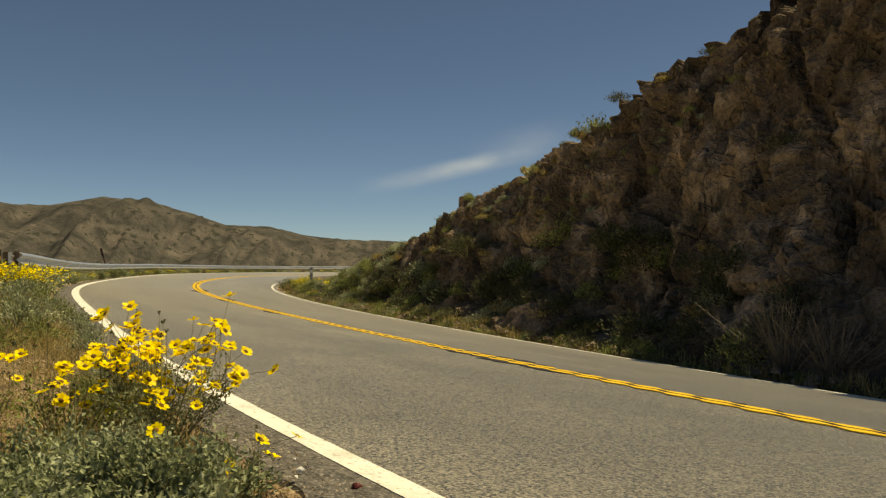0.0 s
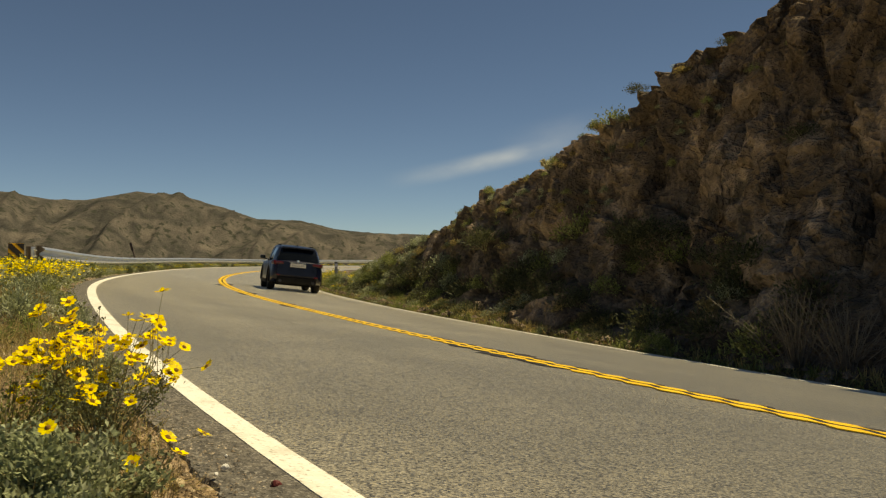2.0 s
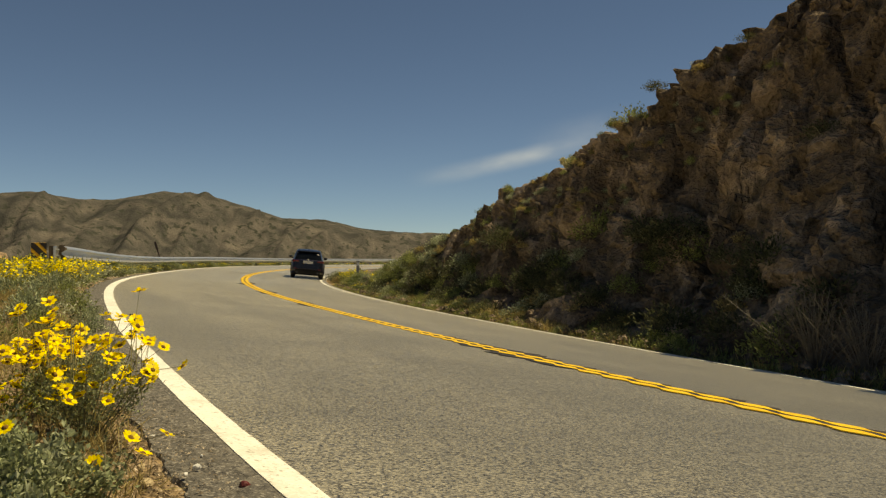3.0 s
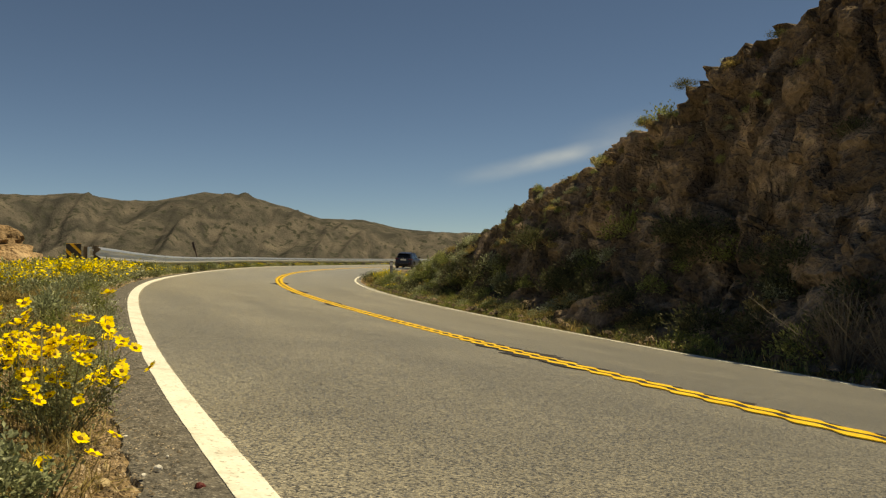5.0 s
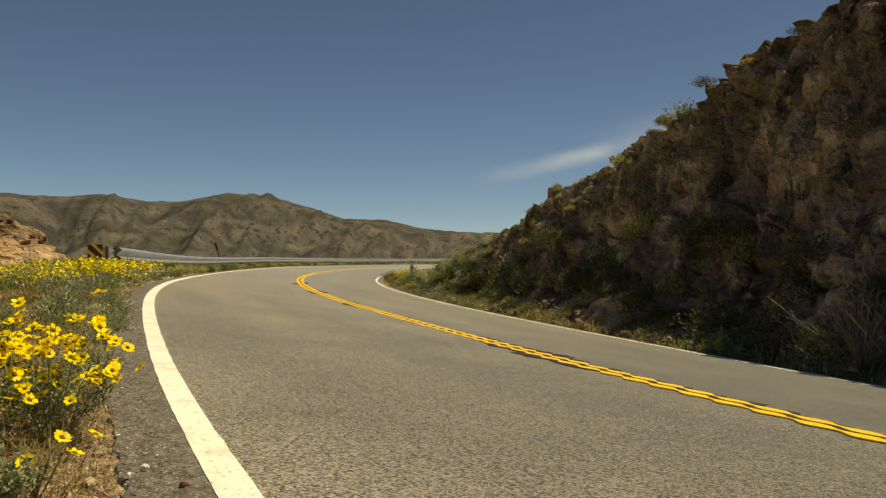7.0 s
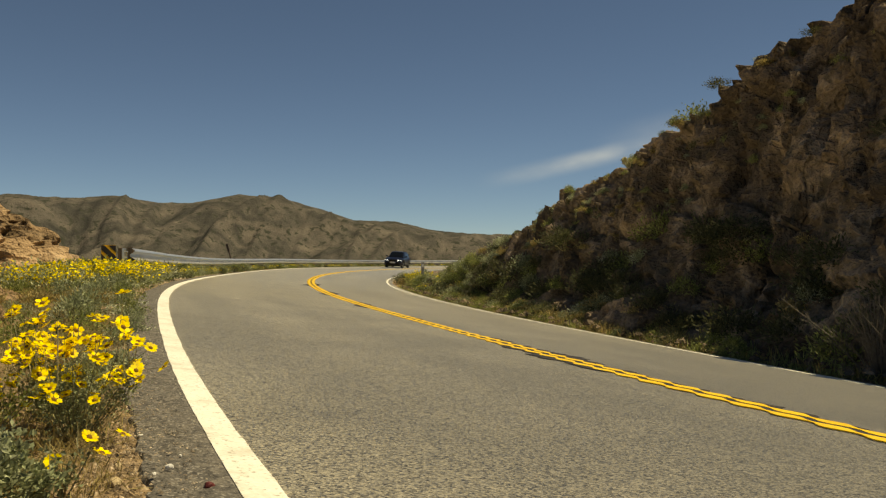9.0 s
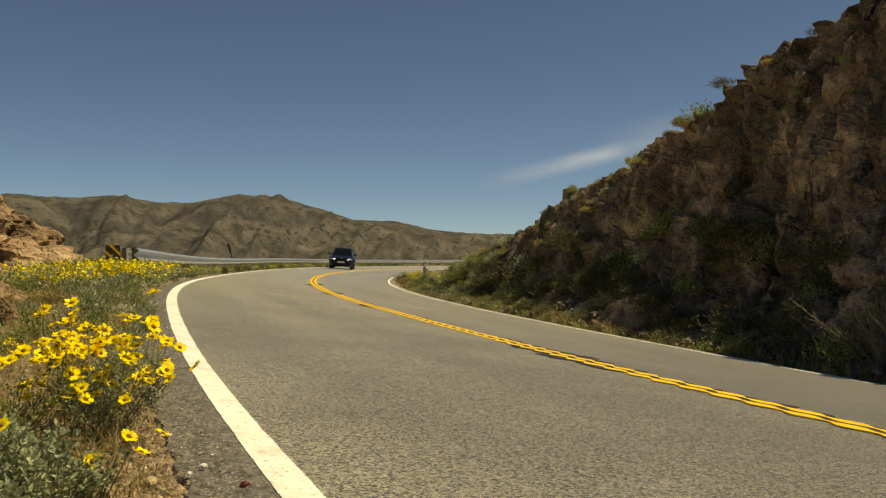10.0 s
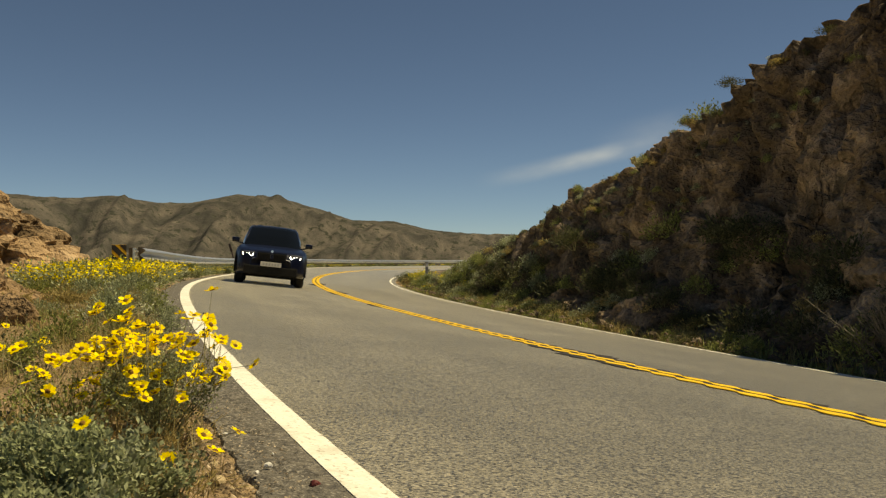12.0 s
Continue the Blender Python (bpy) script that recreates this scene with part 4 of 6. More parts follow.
def stem_set(a, b, r0, r1):
    """Thin three-sided stems from a to b."""
    n = len(a)
    d = unit(b - a)
    s1 = unit(np.cross(d, np.tile((0.3, 0.8, 0.52), (n, 1))))
    s2 = np.cross(d, s1)
    v = []
    for end, r in ((a, r0), (b, r1)):
        for k in range(3):
            an = 2.094 * k
            v.append(end + (s1 * math.cos(an) + s2 * math.sin(an)) * np.broadcast_to(r, n)[:, None])
    v = np.stack(v, 1).reshape(-1, 3)
    k = (np.arange(n) * 6)[:, None]
    return v, np.concatenate([k + (0, 1, 4, 3), k + (1, 2, 5, 4), k + (2, 0, 3, 5)], 0)


def join(sets):
    vs, fs, n = [], [], 0
    for v, f in sets:
        vs.append(v)
        fs += (f + n).tolist()
        n += len(v)
    return np.vstack(vs), fs


def flower_mesh(petals=12, radius=0.0185, seed=0):
    g = np.random.default_rng(seed)
    a = np.arange(petals) * 2 * np.pi / petals + g.normal(0, 0.08, petals)
    way = unit(np.stack([np.cos(a), np.sin(a), 0.25 + g.normal(0, 0.15, petals)], 1))
    pos = np.stack([np.cos(a), np.sin(a), a * 0], 1) * radius * 0.25
    side = np.stack([-np.sin(a), np.cos(a), a * 0], 1)
    L = radius * (0.75 + g.random(petals) * 0.2)
    w = radius * 0.30
    v = np.stack([pos, pos + way * L[:, None] * 0.55 + side * w, pos + way * L[:, None] + side * w * 0.5, pos + way * L[:, None] - side * w * 0.5, pos + way * L[:, None] * 0.55 - side * w], 1).reshape(-1, 3)
    f = (np.arange(petals)[:, None] * 5 + np.arange(5)).tolist()
    n = len(v)
    ring = [(math.cos(k * 1.0472) * radius * 0.42, math.sin(k * 1.0472) * radius * 0.42, 0.001) for k in range(6)]
    ring2 = [(math.cos(k * 1.0472) * radius * 0.22, math.sin(k * 1.0472) * radius * 0.22, radius * 0.22) for k in range(6)]
    v = np.vstack([v, ring, ring2, [(0, 0, radius * 0.28)]])
    eye_f = [(n + k, n + (k + 1) % 6, n + 6 + (k + 1) % 6, n + 6 + k) for k in range(6)] + [(n + 6 + k, n + 6 + (k + 1) % 6, n + 12) for k in range(6)]
    me = mesh_of("flower", v, f + eye_f, [PETAL, FLOWER_EYE])
    for k, poly in enumerate(me.polygons):
        poly.material_index = 0 if k < petals else 1
    return me


FLOWERS = [flower_mesh(seed=k, petals=11 + k % 3, radius=0.0172 + 0.0013 * (k % 4)) for k in range(5)]


def brittlebush(x, y, rad, height, n_leaf, n_flower, seed, leaf=GREY_LEAF, label="", lean=(0, 0), bud=10, broad=1.0):
    """A rounded bush of silver-green leaves with yellow daisies on long stalks."""
    g = np.random.default_rng(seed)
    z = drop_on(x, y)
    t = empty("flowering_bush", pose(x, y, z), label or "grey-green desert bush with yellow daisy flowers", "bush", "flowering bushes")
    low = height * 0.62
    n_leaf = int(n_leaf * 1.6)
    n_st = max(4, min(26, n_leaf // 25))
    a = g.random(n_st) * 6.283
    tip = np.stack([np.cos(a) * rad * g.uniform(0.3, 0.95, n_st), np.sin(a) * rad * g.uniform(0.3, 0.95, n_st), low * g.uniform(0.5, 1.0, n_st)], 1)
    tip[:, 0] += lean[0] * tip[:, 2] / height
    tip[:, 1] += lean[1] * tip[:, 2] / height
    root = tip * (0.12, 0.12, 0) - (0, 0, 0.02)
    sets = [stem_set(root, tip, 0.0026, 0.0014)]
    # leaves along the stems, thicker towards the tips
    i = g.integers(0, n_st, n_leaf)
    u = g.beta(2.2, 1.1, n_leaf)[:, None]
    pos = root[i] * (1 - u) + tip[i] * u + g.normal(0, rad * 0.10, (n_leaf, 3)) * (1, 1, 0.8)
    pos[:, 2] = np.maximum(pos[:, 2], 0.006)
    way = unit(unit(tip[i]) * 0.8 + g.normal(0, 0.75, (n_leaf, 3)) + (0, 0, 0.3))
    lv, lf = leaf_set(pos, way, g.uniform(0.008, 0.019, n_leaf) * broad, g.uniform(0.006, 0.012, n_leaf) * broad, g)
    tagged(put("foliage", mesh_of("foliage", lv, lf, leaf), t), kind="stuff")
    # flower stalks
    if n_flower:
        # the daisies stand in bunches of two to six
        n_bunch = max(1, n_flower // 3)
        bunch = g.integers(0, n_bunch, n_flower)
        jb = g.integers(0, n_st, n_bunch)
        top_b = tip[jb] + np.stack([np.clip(g.normal(0, 0.20, n_bunch), -0.36, 0.36) * rad, np.clip(g.normal(0, 0.20, n_bunch), -0.36, 0.36) * rad, (height - low) * g.uniform(-0.15, 0.92, n_bunch)], 1)
        j = jb[bunch]
        head = top_b[bunch] + g.normal(0, 1, (n_flower, 3)) * (0.036, 0.036, 0.018)
        head[:, 0] += lean[0] * 0.6
        head[:, 1] += lean[1] * 0.6
        k1 = tip[j] * 0.6 + head * 0.4 + g.normal(0, 0.01, (n_flower, 3))
        sets += [stem_set(tip[j] * 0.97, k1, 0.0011, 0.0009), stem_set(k1, head, 0.0009, 0.0008)]
        for k in range(n_flower):
            up = Vector((g.normal(0, 0.45), g.normal(-0.35, 0.45), 1.0)).normalized()
            m = Matrix.Translation(head[k]) @ up.to_track_quat("Z", "Y").to_matrix().to_4x4() @ Matrix.Rotation(g.random() * 6, 4, "Z")
            put("flower", FLOWERS[k % 5], t, m)
        hb = tip[g.integers(0, n_st, bud)] + np.stack([g.uniform(-0.25, 0.25, bud) * rad, g.uniform(-0.25, 0.25, bud) * rad, (height - low) * g.uniform(0.5, 1.25, bud)], 1)
        kb = hb - (0, 0, (height - low) * 0.9)
        sets.append(stem_set(kb, hb, 0.0013, 0.001))
        bv, bf = leaf_set(np.repeat(hb, 5, 0), unit(g.normal(size=(bud * 5, 3))), 0.009, 0.008, g)
        tagged(put("bud_cluster", mesh_of("bud_cluster", bv, bf, OLIVE_LEAF), t, None, "small dark spent flower buds"), kind="stuff")
    sv, sf = join(sets)
    tagged(put("stem_cluster", mesh_of("stem_cluster", sv, sf, STEM), t), kind="stuff")
    return t


brittlebush(-1.19, 2.62, 0.205, 0.45, 1900, 138, 1, GREY_LEAF, "bush of yellow daisies on thin stalks leaning over the road edge", (0.01, -0.02), 18, 0.85)
brittlebush(-1.42, 2.50, 0.20, 0.34, 500, 24, 2, GREEN_LEAF, "grey-green bush with a few yellow daisies", (0.02, 0.0))
brittlebush(-1.75, 2.75, 0.18, 0.20, 200, 9, 3, GREEN_LEAF, "low green bush with a few yellow daisies")
brittlebush(-0.98, 1.70, 0.20, 0.31, 4200, 1, 24, GREY_LEAF, "lush silver-green bush at the road verge", bud=2, broad=1.1)
brittlebush(-0.95, 1.50, 0.18, 0.25, 3400, 0, 25, GREY_LEAF, "lush silver-green bush at the road verge", broad=1.05)
brittlebush(-1.25, 1.50, 0.20, 0.19, 2600, 0, 26, GREY_LEAF, "lush silver-green bush at the road verge", broad=1.1)
brittlebush(-1.27, 1.72, 0.24, 0.27, 3600, 2, 4, GREY_LEAF, "low silver-green bush at the road verge", bud=4)
brittlebush(-1.62, 1.74, 0.26, 0.19, 2400, 0, 5, GREY_LEAF, "low silver-green bush at the road verge")
brittlebush(-1.42, 1.52, 0.26, 0.16, 2000, 0, 6, GREEN_LEAF, "low fine green bush at the road verge")
brittlebush(-1.05, 2.00, 0.10, 0.12, 500, 2, 7, GREY_LEAF, "small silver-green sprig beside the gravel", bud=3)
brittlebush(-1.36, 2.92, 0.17, 0.19, 1500, 0, 8, GREY_LEAF, "small fine-leaved bush at the edge of the asphalt")
brittlebush(-1.62, 3.90, 0.20, 0.21, 1500, 0, 18, GREY_LEAF, "small fine-leaved bush at the edge of the asphalt")
brittlebush(-1.50, 3.30, 0.17, 0.18, 1200, 0, 19, GREEN_LEAF, "small green bush at the edge of the asphalt")
brittlebush(-0.92, 1.95, 0.04, 0.20, 40, 3, 15, GREY_LEAF, "thin sprig with three daisies at the edge of the asphalt", (0.10, 0.0), 2)
brittlebush(-1.24, 1.88, 0.21, 0.25, 2800, 0, 16, GREY_LEAF, "low silver-green bush at the road verge")
brittlebush(-1.42, 2.02, 0.22, 0.14, 900, 2, 10, GREEN_LEAF, "low green bush at the road verge", bud=4)
brittlebush(-2.35, 3.9, 0.24, 0.24, 900, 7, 12, GREEN_LEAF, "green bush with a few yellow daisies on dry ground")


def mound(name, rad, height, n, leaf_len, mat, seed, blooms=0, gap=0.55):
    """Meshes of a far bush: foliage in uneven clumps, twigs and, where wanted, blooms."""
    g = np.random.default_rng(seed)
    nc = 16
    a, u = g.random(nc) * 6.283, g.random(nc) ** 0.6
    cz = g.uniform(0.25, 0.85, nc) * height * (1 - 0.45 * u)
    cen = np.stack([np.cos(a) * u * rad * 0.8, np.sin(a) * u * rad * 0.8, cz], 1)
    i = g.integers(0, nc, n)
    pos = cen[i] + g.normal(0, 1, (n, 3)) * np.array((rad * 0.2, rad * 0.2, height * 0.16)) * gap * 2
    pos[:, 2] = np.abs(pos[:, 2])
    way = unit(unit(pos - (0, 0, height * 0.2)) + g.normal(0, 0.6, (n, 3)) + (0, 0, 0.35))
    lv, lf = leaf_set(pos, way, g.uniform(0.7, 1.4, n) * leaf_len, g.uniform(0.3, 0.5, n) * leaf_len, g)
    out = {"foliage": mesh_of("foliage", lv, lf, mat)}
    sv, sf = stem_set(cen * (0.15, 0.15, 0) - (0, 0, 0.03), cen, 0.012 * height / 0.5, 0.004)
    out["stem_cluster"] = mesh_of("stem_cluster", sv, sf, STEM)
    if blooms:
        j = g.integers(0, nc, blooms)
        bp = cen[j] + g.normal(0, 1, (blooms, 3)) * np.array((rad * 0.28, rad * 0.28, height * 0.08)) + (0, 0, height * 0.32)
        up = unit(g.normal(0, 0.4, (blooms, 3)) + (0, -0.3, 1))
        s1 = unit(np.cross(up, np.tile((0.31, 0.77, 0.2), (blooms, 1))))
        s2 = np.cross(up, s1)
        rad_b = g.uniform(0.018, 0.027, blooms)[:, None]
        v = [bp + up * 0.004] + [bp + (s1 * math.cos(k * 1.0472) + s2 * math.sin(k * 1.0472)) * rad_b + up * 0.005 * (k % 2) for k in range(6)]
        v = np.stack(v, 1).reshape(-1, 3)
        k0 = (np.arange(blooms) * 7)[:, None]
        f = np.concatenate([k0 + (0, 1 + k, 1 + (k + 1) % 6) for k in range(6)], 0)
        out["bloom_cluster"] = mesh_of("bloom_cluster", v, f, PETAL)
    return out


def plant(name, meshes, x, y, z, size, turn, label, category, group):
    m = Matrix.Translation((x, y, z)) @ Matrix.Rotation(turn, 4, "Z") @ Matrix.Diagonal((size, size, size, 1))
    t = empty(name, m, label, category, group)
    for k, me in meshes.items():
        tagged(put(k, me, t), kind="stuff")
    return t


SCRUB = []


def scrub(meshes, x, y, z, size, turn):
    """Sets a small shrub aside for the joined scrub."""
    for key in ("foliage", "bloom_cluster"):
        if key in meshes:
            SCRUB.append((meshes[key], Matrix.Translation((x, y, z)) @ Matrix.Rotation(turn, 4, "Z") @ Matrix.Diagonal((size, size, size, 1))))


def lay_scrub():
    """Joins the small shrubs that cannot be told apart, one mesh for each leaf colour."""
    sorts = {}
    for me, m in SCRUB:
        sorts.setdefault(me.materials[0].name, []).append((me, m))
    for key in sorted(sorts):
        vs, fs, at = [], [], 0
        for me, m in sorts[key]:
            co = np.empty(len(me.vertices) * 3)
            me.vertices.foreach_get("co", co)
            co = co.reshape(-1, 3)
            k = np.array(m)
            vs.append(co @ k[:3, :3].T + k[:3, 3])
            ln = len(me.polygons[0].vertices)
            idx = np.empty(len(me.polygons) * ln, dtype=np.int32)
            me.polygons.foreach_get("vertices", idx)
            fs.append(idx.reshape(-1, ln) + at)
            at += len(co)
        words = key.replace("_", " ")
        tagged(put("scrub", mesh_of("scrub", np.concatenate(vs), np.concatenate(fs), bpy.data.materials[key])), "many small yellow blooms along the guardrail" if key == "yellow_petal" else "small shrubs of " + words + " beside the road and on the rock", "scrub", kind="stuff")


YELLOW_MOUNDS = [mound("yellow_mound", 0.42, 0.42, 620, 0.06, GREY_LEAF if k % 2 else GREEN_LEAF, 20 + k, blooms=120 - 25 * k) for k in range(4)]
GREEN_MOUNDS = [mound("green_mound", 0.5, 0.5, 900, 0.07, m, 30 + k) for k, m in enumerate((GREEN_LEAF, OLIVE_LEAF, GREY_LEAF, OLIVE_LEAF))]
CREST_MOUNDS = [mound("crest_mound", 0.42, 0.42, 1300, 0.05, m, 50 + k, gap=0.30) for k, m in enumerate((GREEN_LEAF, OLIVE_LEAF, GREY_LEAF))]
DRY_MOUNDS = [mound("dry_mound", 0.4, 0.35, 500, 0.11, DRY, 40 + k, gap=0.7) for k in range(2)]
rr = random.Random(12)
# yellow bloom along the outer verge, thickest by the marker sign
for k in range(62):
    s = rr.triangular(6.5, 15.6, 13.0)
    o = -W_LEFT - 0.6 - rr.random() ** 1.3 * 1.6
    p = on_road(s, o)
    plant("flowering_bush", YELLOW_MOUNDS[rr.choice((0, 0, 1, 1, 2, 3))], float(p[0]), float(p[1]), drop_on(p[0], p[1]) - 0.02, rr.uniform(0.75, 1.15) * min(1, 0.5 + s * 0.06), rr.random() * 6, "bush covered in small yellow flowers on the verge", "bush", "yellow flowers on the verge")
for k in range(120):
    s = rr.uniform(2.2, 17)
    p = on_road(s, -W_LEFT - (0.6 if s < 6.5 else 2.0) - rr.random() * (0.9 + 0.3 * s))
    plant("shrub", (GREEN_MOUNDS + DRY_MOUNDS)[rr.choice((0, 2, 2, 4, 5, 4, 5))], float(p[0]), float(p[1]), drop_on(p[0], p[1]) - 0.02, rr.uniform(0.30, 0.6) * min(1, 0.35 + s * 0.06), rr.random() * 6, "low grey-green desert shrub on the verge", "shrub", "shrubs on the verge")
for k in range(22):
    s = rr.uniform(4, 13)
    p = on_road(s, -W_LEFT - 2.0 - rr.random() * 1.8)
    plant("flowering_bush", YELLOW_MOUNDS[3], float(p[0]), float(p[1]), drop_on(p[0], p[1]) - 0.02, rr.uniform(0.5, 0.8), rr.random() * 6, "grey-green bush with scattered yellow flowers", "bush", "yellow flowers on the verge")
for k in range(70):
    s = rr.uniform(16, 96)
    p = on_road(s, -W_LEFT - rr.uniform(0.75, 2.6))
    if rr.random() < 0.4:
        plant("flowering_bush", YELLOW_MOUNDS[rr.choice((1, 2, 3))], float(p[0]), float(p[1]), drop_on(p[0], p[1]) - 0.02, rr.uniform(0.5, 0.85), rr.random() * 6, "low bush with yellow flowers under the guardrail", "bush", "plants along the guardrail")
    else:
        scrub(GREEN_MOUNDS[rr.choice((0, 1, 2))], float(p[0]), float(p[1]), drop_on(p[0], p[1]) - 0.02, rr.uniform(0.5, 0.85), rr.random() * 6)

# denser bushes between the road edge and the marker sign
for k in range(60):
    s = rr.uniform(3.4, 12.0)
    p = on_road(s, -W_LEFT - 0.55 - rr.random() ** 1.2 * 1.3)
    yellow = s > 6.2 and rr.random() < 0.75
    plant("flowering_bush" if yellow else "shrub", YELLOW_MOUNDS[rr.choice((0, 1, 1, 2))] if yellow else (GREEN_MOUNDS + DRY_MOUNDS)[rr.choice((0, 2, 4, 5))], float(p[0]), float(p[1]), drop_on(p[0], p[1]) - 0.02,
          rr.uniform(0.65, 1.1) * (1 if yellow else 0.55) * min(1, 0.42 + s * 0.07), rr.random() * 6, "bush covered in small yellow flowers on the verge" if yellow else "low grey-green desert shrub on the verge", "bush" if yellow else "shrub", "yellow flowers on the verge" if yellow else "shrubs on the verge")
for k in range(30):
    s = rr.uniform(7.5, 13.5)
    p = on_road(s, -W_LEFT - rr.uniform(0.55, 1.35))
    plant("flowering_bush", YELLOW_MOUNDS[rr.choice((0, 0, 1))], float(p[0]), float(p[1]), drop_on(p[0], p[1]) - 0.02, rr.uniform(0.75, 1.05), rr.random() * 6, "bush covered in small yellow flowers on the verge", "bush", "yellow flowers on the verge")
# yellow bloom that hides the feet of the guardrail posts
for k in range(40):
    p = on_road(rr.uniform(14.5, 46), -W_LEFT - rr.uniform(0.62, 1.05))
    if rr.random() < 0.65:
        plant("flowering_bush", YELLOW_MOUNDS[k % 3], float(p[0]), float(p[1]), drop_on(p[0], p[1]) - 0.02, rr.uniform(0.5, 0.85), rr.random() * 6, "low bush with yellow flowers under the guardrail", "bush", "plants along the guardrail")
    else:
        scrub(GREEN_MOUNDS[k % 3], float(p[0]), float(p[1]), drop_on(p[0], p[1]) - 0.02, rr.uniform(0.5, 0.85), rr.random() * 6)
for k in range(330):
    p = on_road(rr.uniform(15, 84), -W_LEFT - rr.uniform(0.5, 0.95))
    scrub(YELLOW_MOUNDS[1 + k % 3] if rr.random() < 0.55 else GREEN_MOUNDS[k % 3], float(p[0]), float(p[1]), drop_on(p[0], p[1]) - 0.02, rr.uniform(0.5, 0.78), rr.random() * 6)
# low clumps that reach over the edge of the asphalt
for s, o, size, k in ((1.5, 0.24, 0.26, 2), (2.2, 0.26, 0.30, 2), (3.0, 0.30, 0.32, 0), (3.9, 0.34, 0.34, 2), (5.0, 0.40, 0.4, 0), (0.7, 0.36, 0.26, 2), (1.2, 0.55, 0.36, 0), (1.9, 0.7, 0.42, 2), (0.5, 0.85, 0.4, 0), (2.7, 0.6, 0.45, 2)):
    p = on_road(s, -W_LEFT - o)
    plant("shrub", GREEN_MOUNDS[k], float(p[0]), float(p[1]), drop_on(p[0], p[1]) - 0.02, size, s * 5, "small grey-green shrub at the edge of the asphalt", "shrub", "shrubs on the verge")

# dry grass over the verge
n_t = 560
s_t = rng.uniform(-4, 16, n_t)
o_t = -W_LEFT - EDGE - 0.12 - rng.gamma(1.5, 0.75, n_t)
pt = on_road(s_t, o_t)
zt = ground_height(pt[:, 0], pt[:, 1])
blades = 26
tall = np.repeat(rng.uniform(0.05, 0.17, n_t), blades)
base = np.repeat(np.stack([pt[:, 0], pt[:, 1], zt], 1), blades, 0) + rng.normal(0, 1, (n_t * blades, 3)) * (0.035, 0.035, 0)
way = unit(rng.normal(0, 0.45, (n_t * blades, 3)) + (0, 0, 1))
bv, bf = leaf_set(base, way, tall * rng.uniform(0.6, 1.2, n_t * blades), 0.0035, rng, 0.1)
tagged(put("dry_grass", mesh_of("dry_grass", bv, bf, DRY)), "thin dry golden grass over the sandy verge", "grass", kind="stuff")
n_t = 620
s_t = rng.uniform(-4.5, 2.5, n_t)
pt = on_road(s_t, -W_LEFT - EDGE - 0.05 - rng.gamma(1.3, 0.26, n_t))
zt = ground_height(pt[:, 0], pt[:, 1])
base = np.repeat(np.stack([pt[:, 0], pt[:, 1], zt], 1), 30, 0) + rng.normal(0, 1, (n_t * 30, 3)) * (0.04, 0.04, 0)
way = unit(rng.normal(0, 0.8, (n_t * 30, 3)) + (0, 0, 0.9))
bv, bf = leaf_set(base, way, np.repeat(rng.uniform(0.02, 0.10, n_t), 30) * rng.uniform(0.5, 1.2, n_t * 30), 0.0030, rng, 0.1)
tagged(put("fine_straw", mesh_of("fine_straw", bv, bf, DRY)), "fine golden straw between the bushes of the verge", "grass", kind="stuff")
n_t = 360
s_t = rng.uniform(2, 14, n_t)
pt = on_road(s_t, -W_LEFT - EDGE - 0.2 - rng.gamma(1.5, 0.7, n_t))
zt = ground_height(pt[:, 0], pt[:, 1])
base = np.repeat(np.stack([pt[:, 0], pt[:, 1], zt], 1), 22, 0) + np.abs(rng.normal(0, 1, (n_t * 22, 3))) * (0.05, 0.05, 0.03)
bv, bf = leaf_set(base, unit(rng.normal(0, 0.7, (n_t * 22, 3)) + (0, 0, 0.8)), rng.uniform(0.015, 0.035, n_t * 22), 0.011, rng)
tagged(put("ground_herbs", mesh_of("ground_herbs", bv, bf, GREEN_LEAF)), "small green herbs creeping over the verge", "herbs", kind="stuff")

# fringe of straw and herbs at the foot of the rock cut
for name, mat, seed, n_t, tall_a, tall_b, text in (("straw_fringe", DRY, 61, 420, 0.08, 0.26, "dry straw-coloured grass along the foot of the rock cut"), ("herb_fringe", GREEN_LEAF, 62, 760, 0.06, 0.22, "green weeds along the foot of the rock cut")):
    g = np.random.default_rng(seed)
    s_t = g.uniform(-1, 37, n_t)
    off = 0.36 + g.random(n_t) * 0.75
    pt = on_road(s_t, W_RIGHT + off)
    pt[:, 2] += 0.25 * np.clip(off - 0.5, 0, 1) - 0.03
    base = np.repeat(pt, 22, 0) + g.normal(0, 1, (n_t * 22, 3)) * (0.07, 0.07, 0)
    way = unit(g.normal(0, 0.5, (n_t * 22, 3)) + (0, 0, 1))
    bv, bf = leaf_set(base, way, np.repeat(g.uniform(tall_a, tall_b, n_t), 22) * g.uniform(0.5, 1.2, n_t * 22), 0.014, g, 0.1)
    tagged(put(name, mesh_of(name, bv, bf, mat)), text, "grass", kind="stuff")
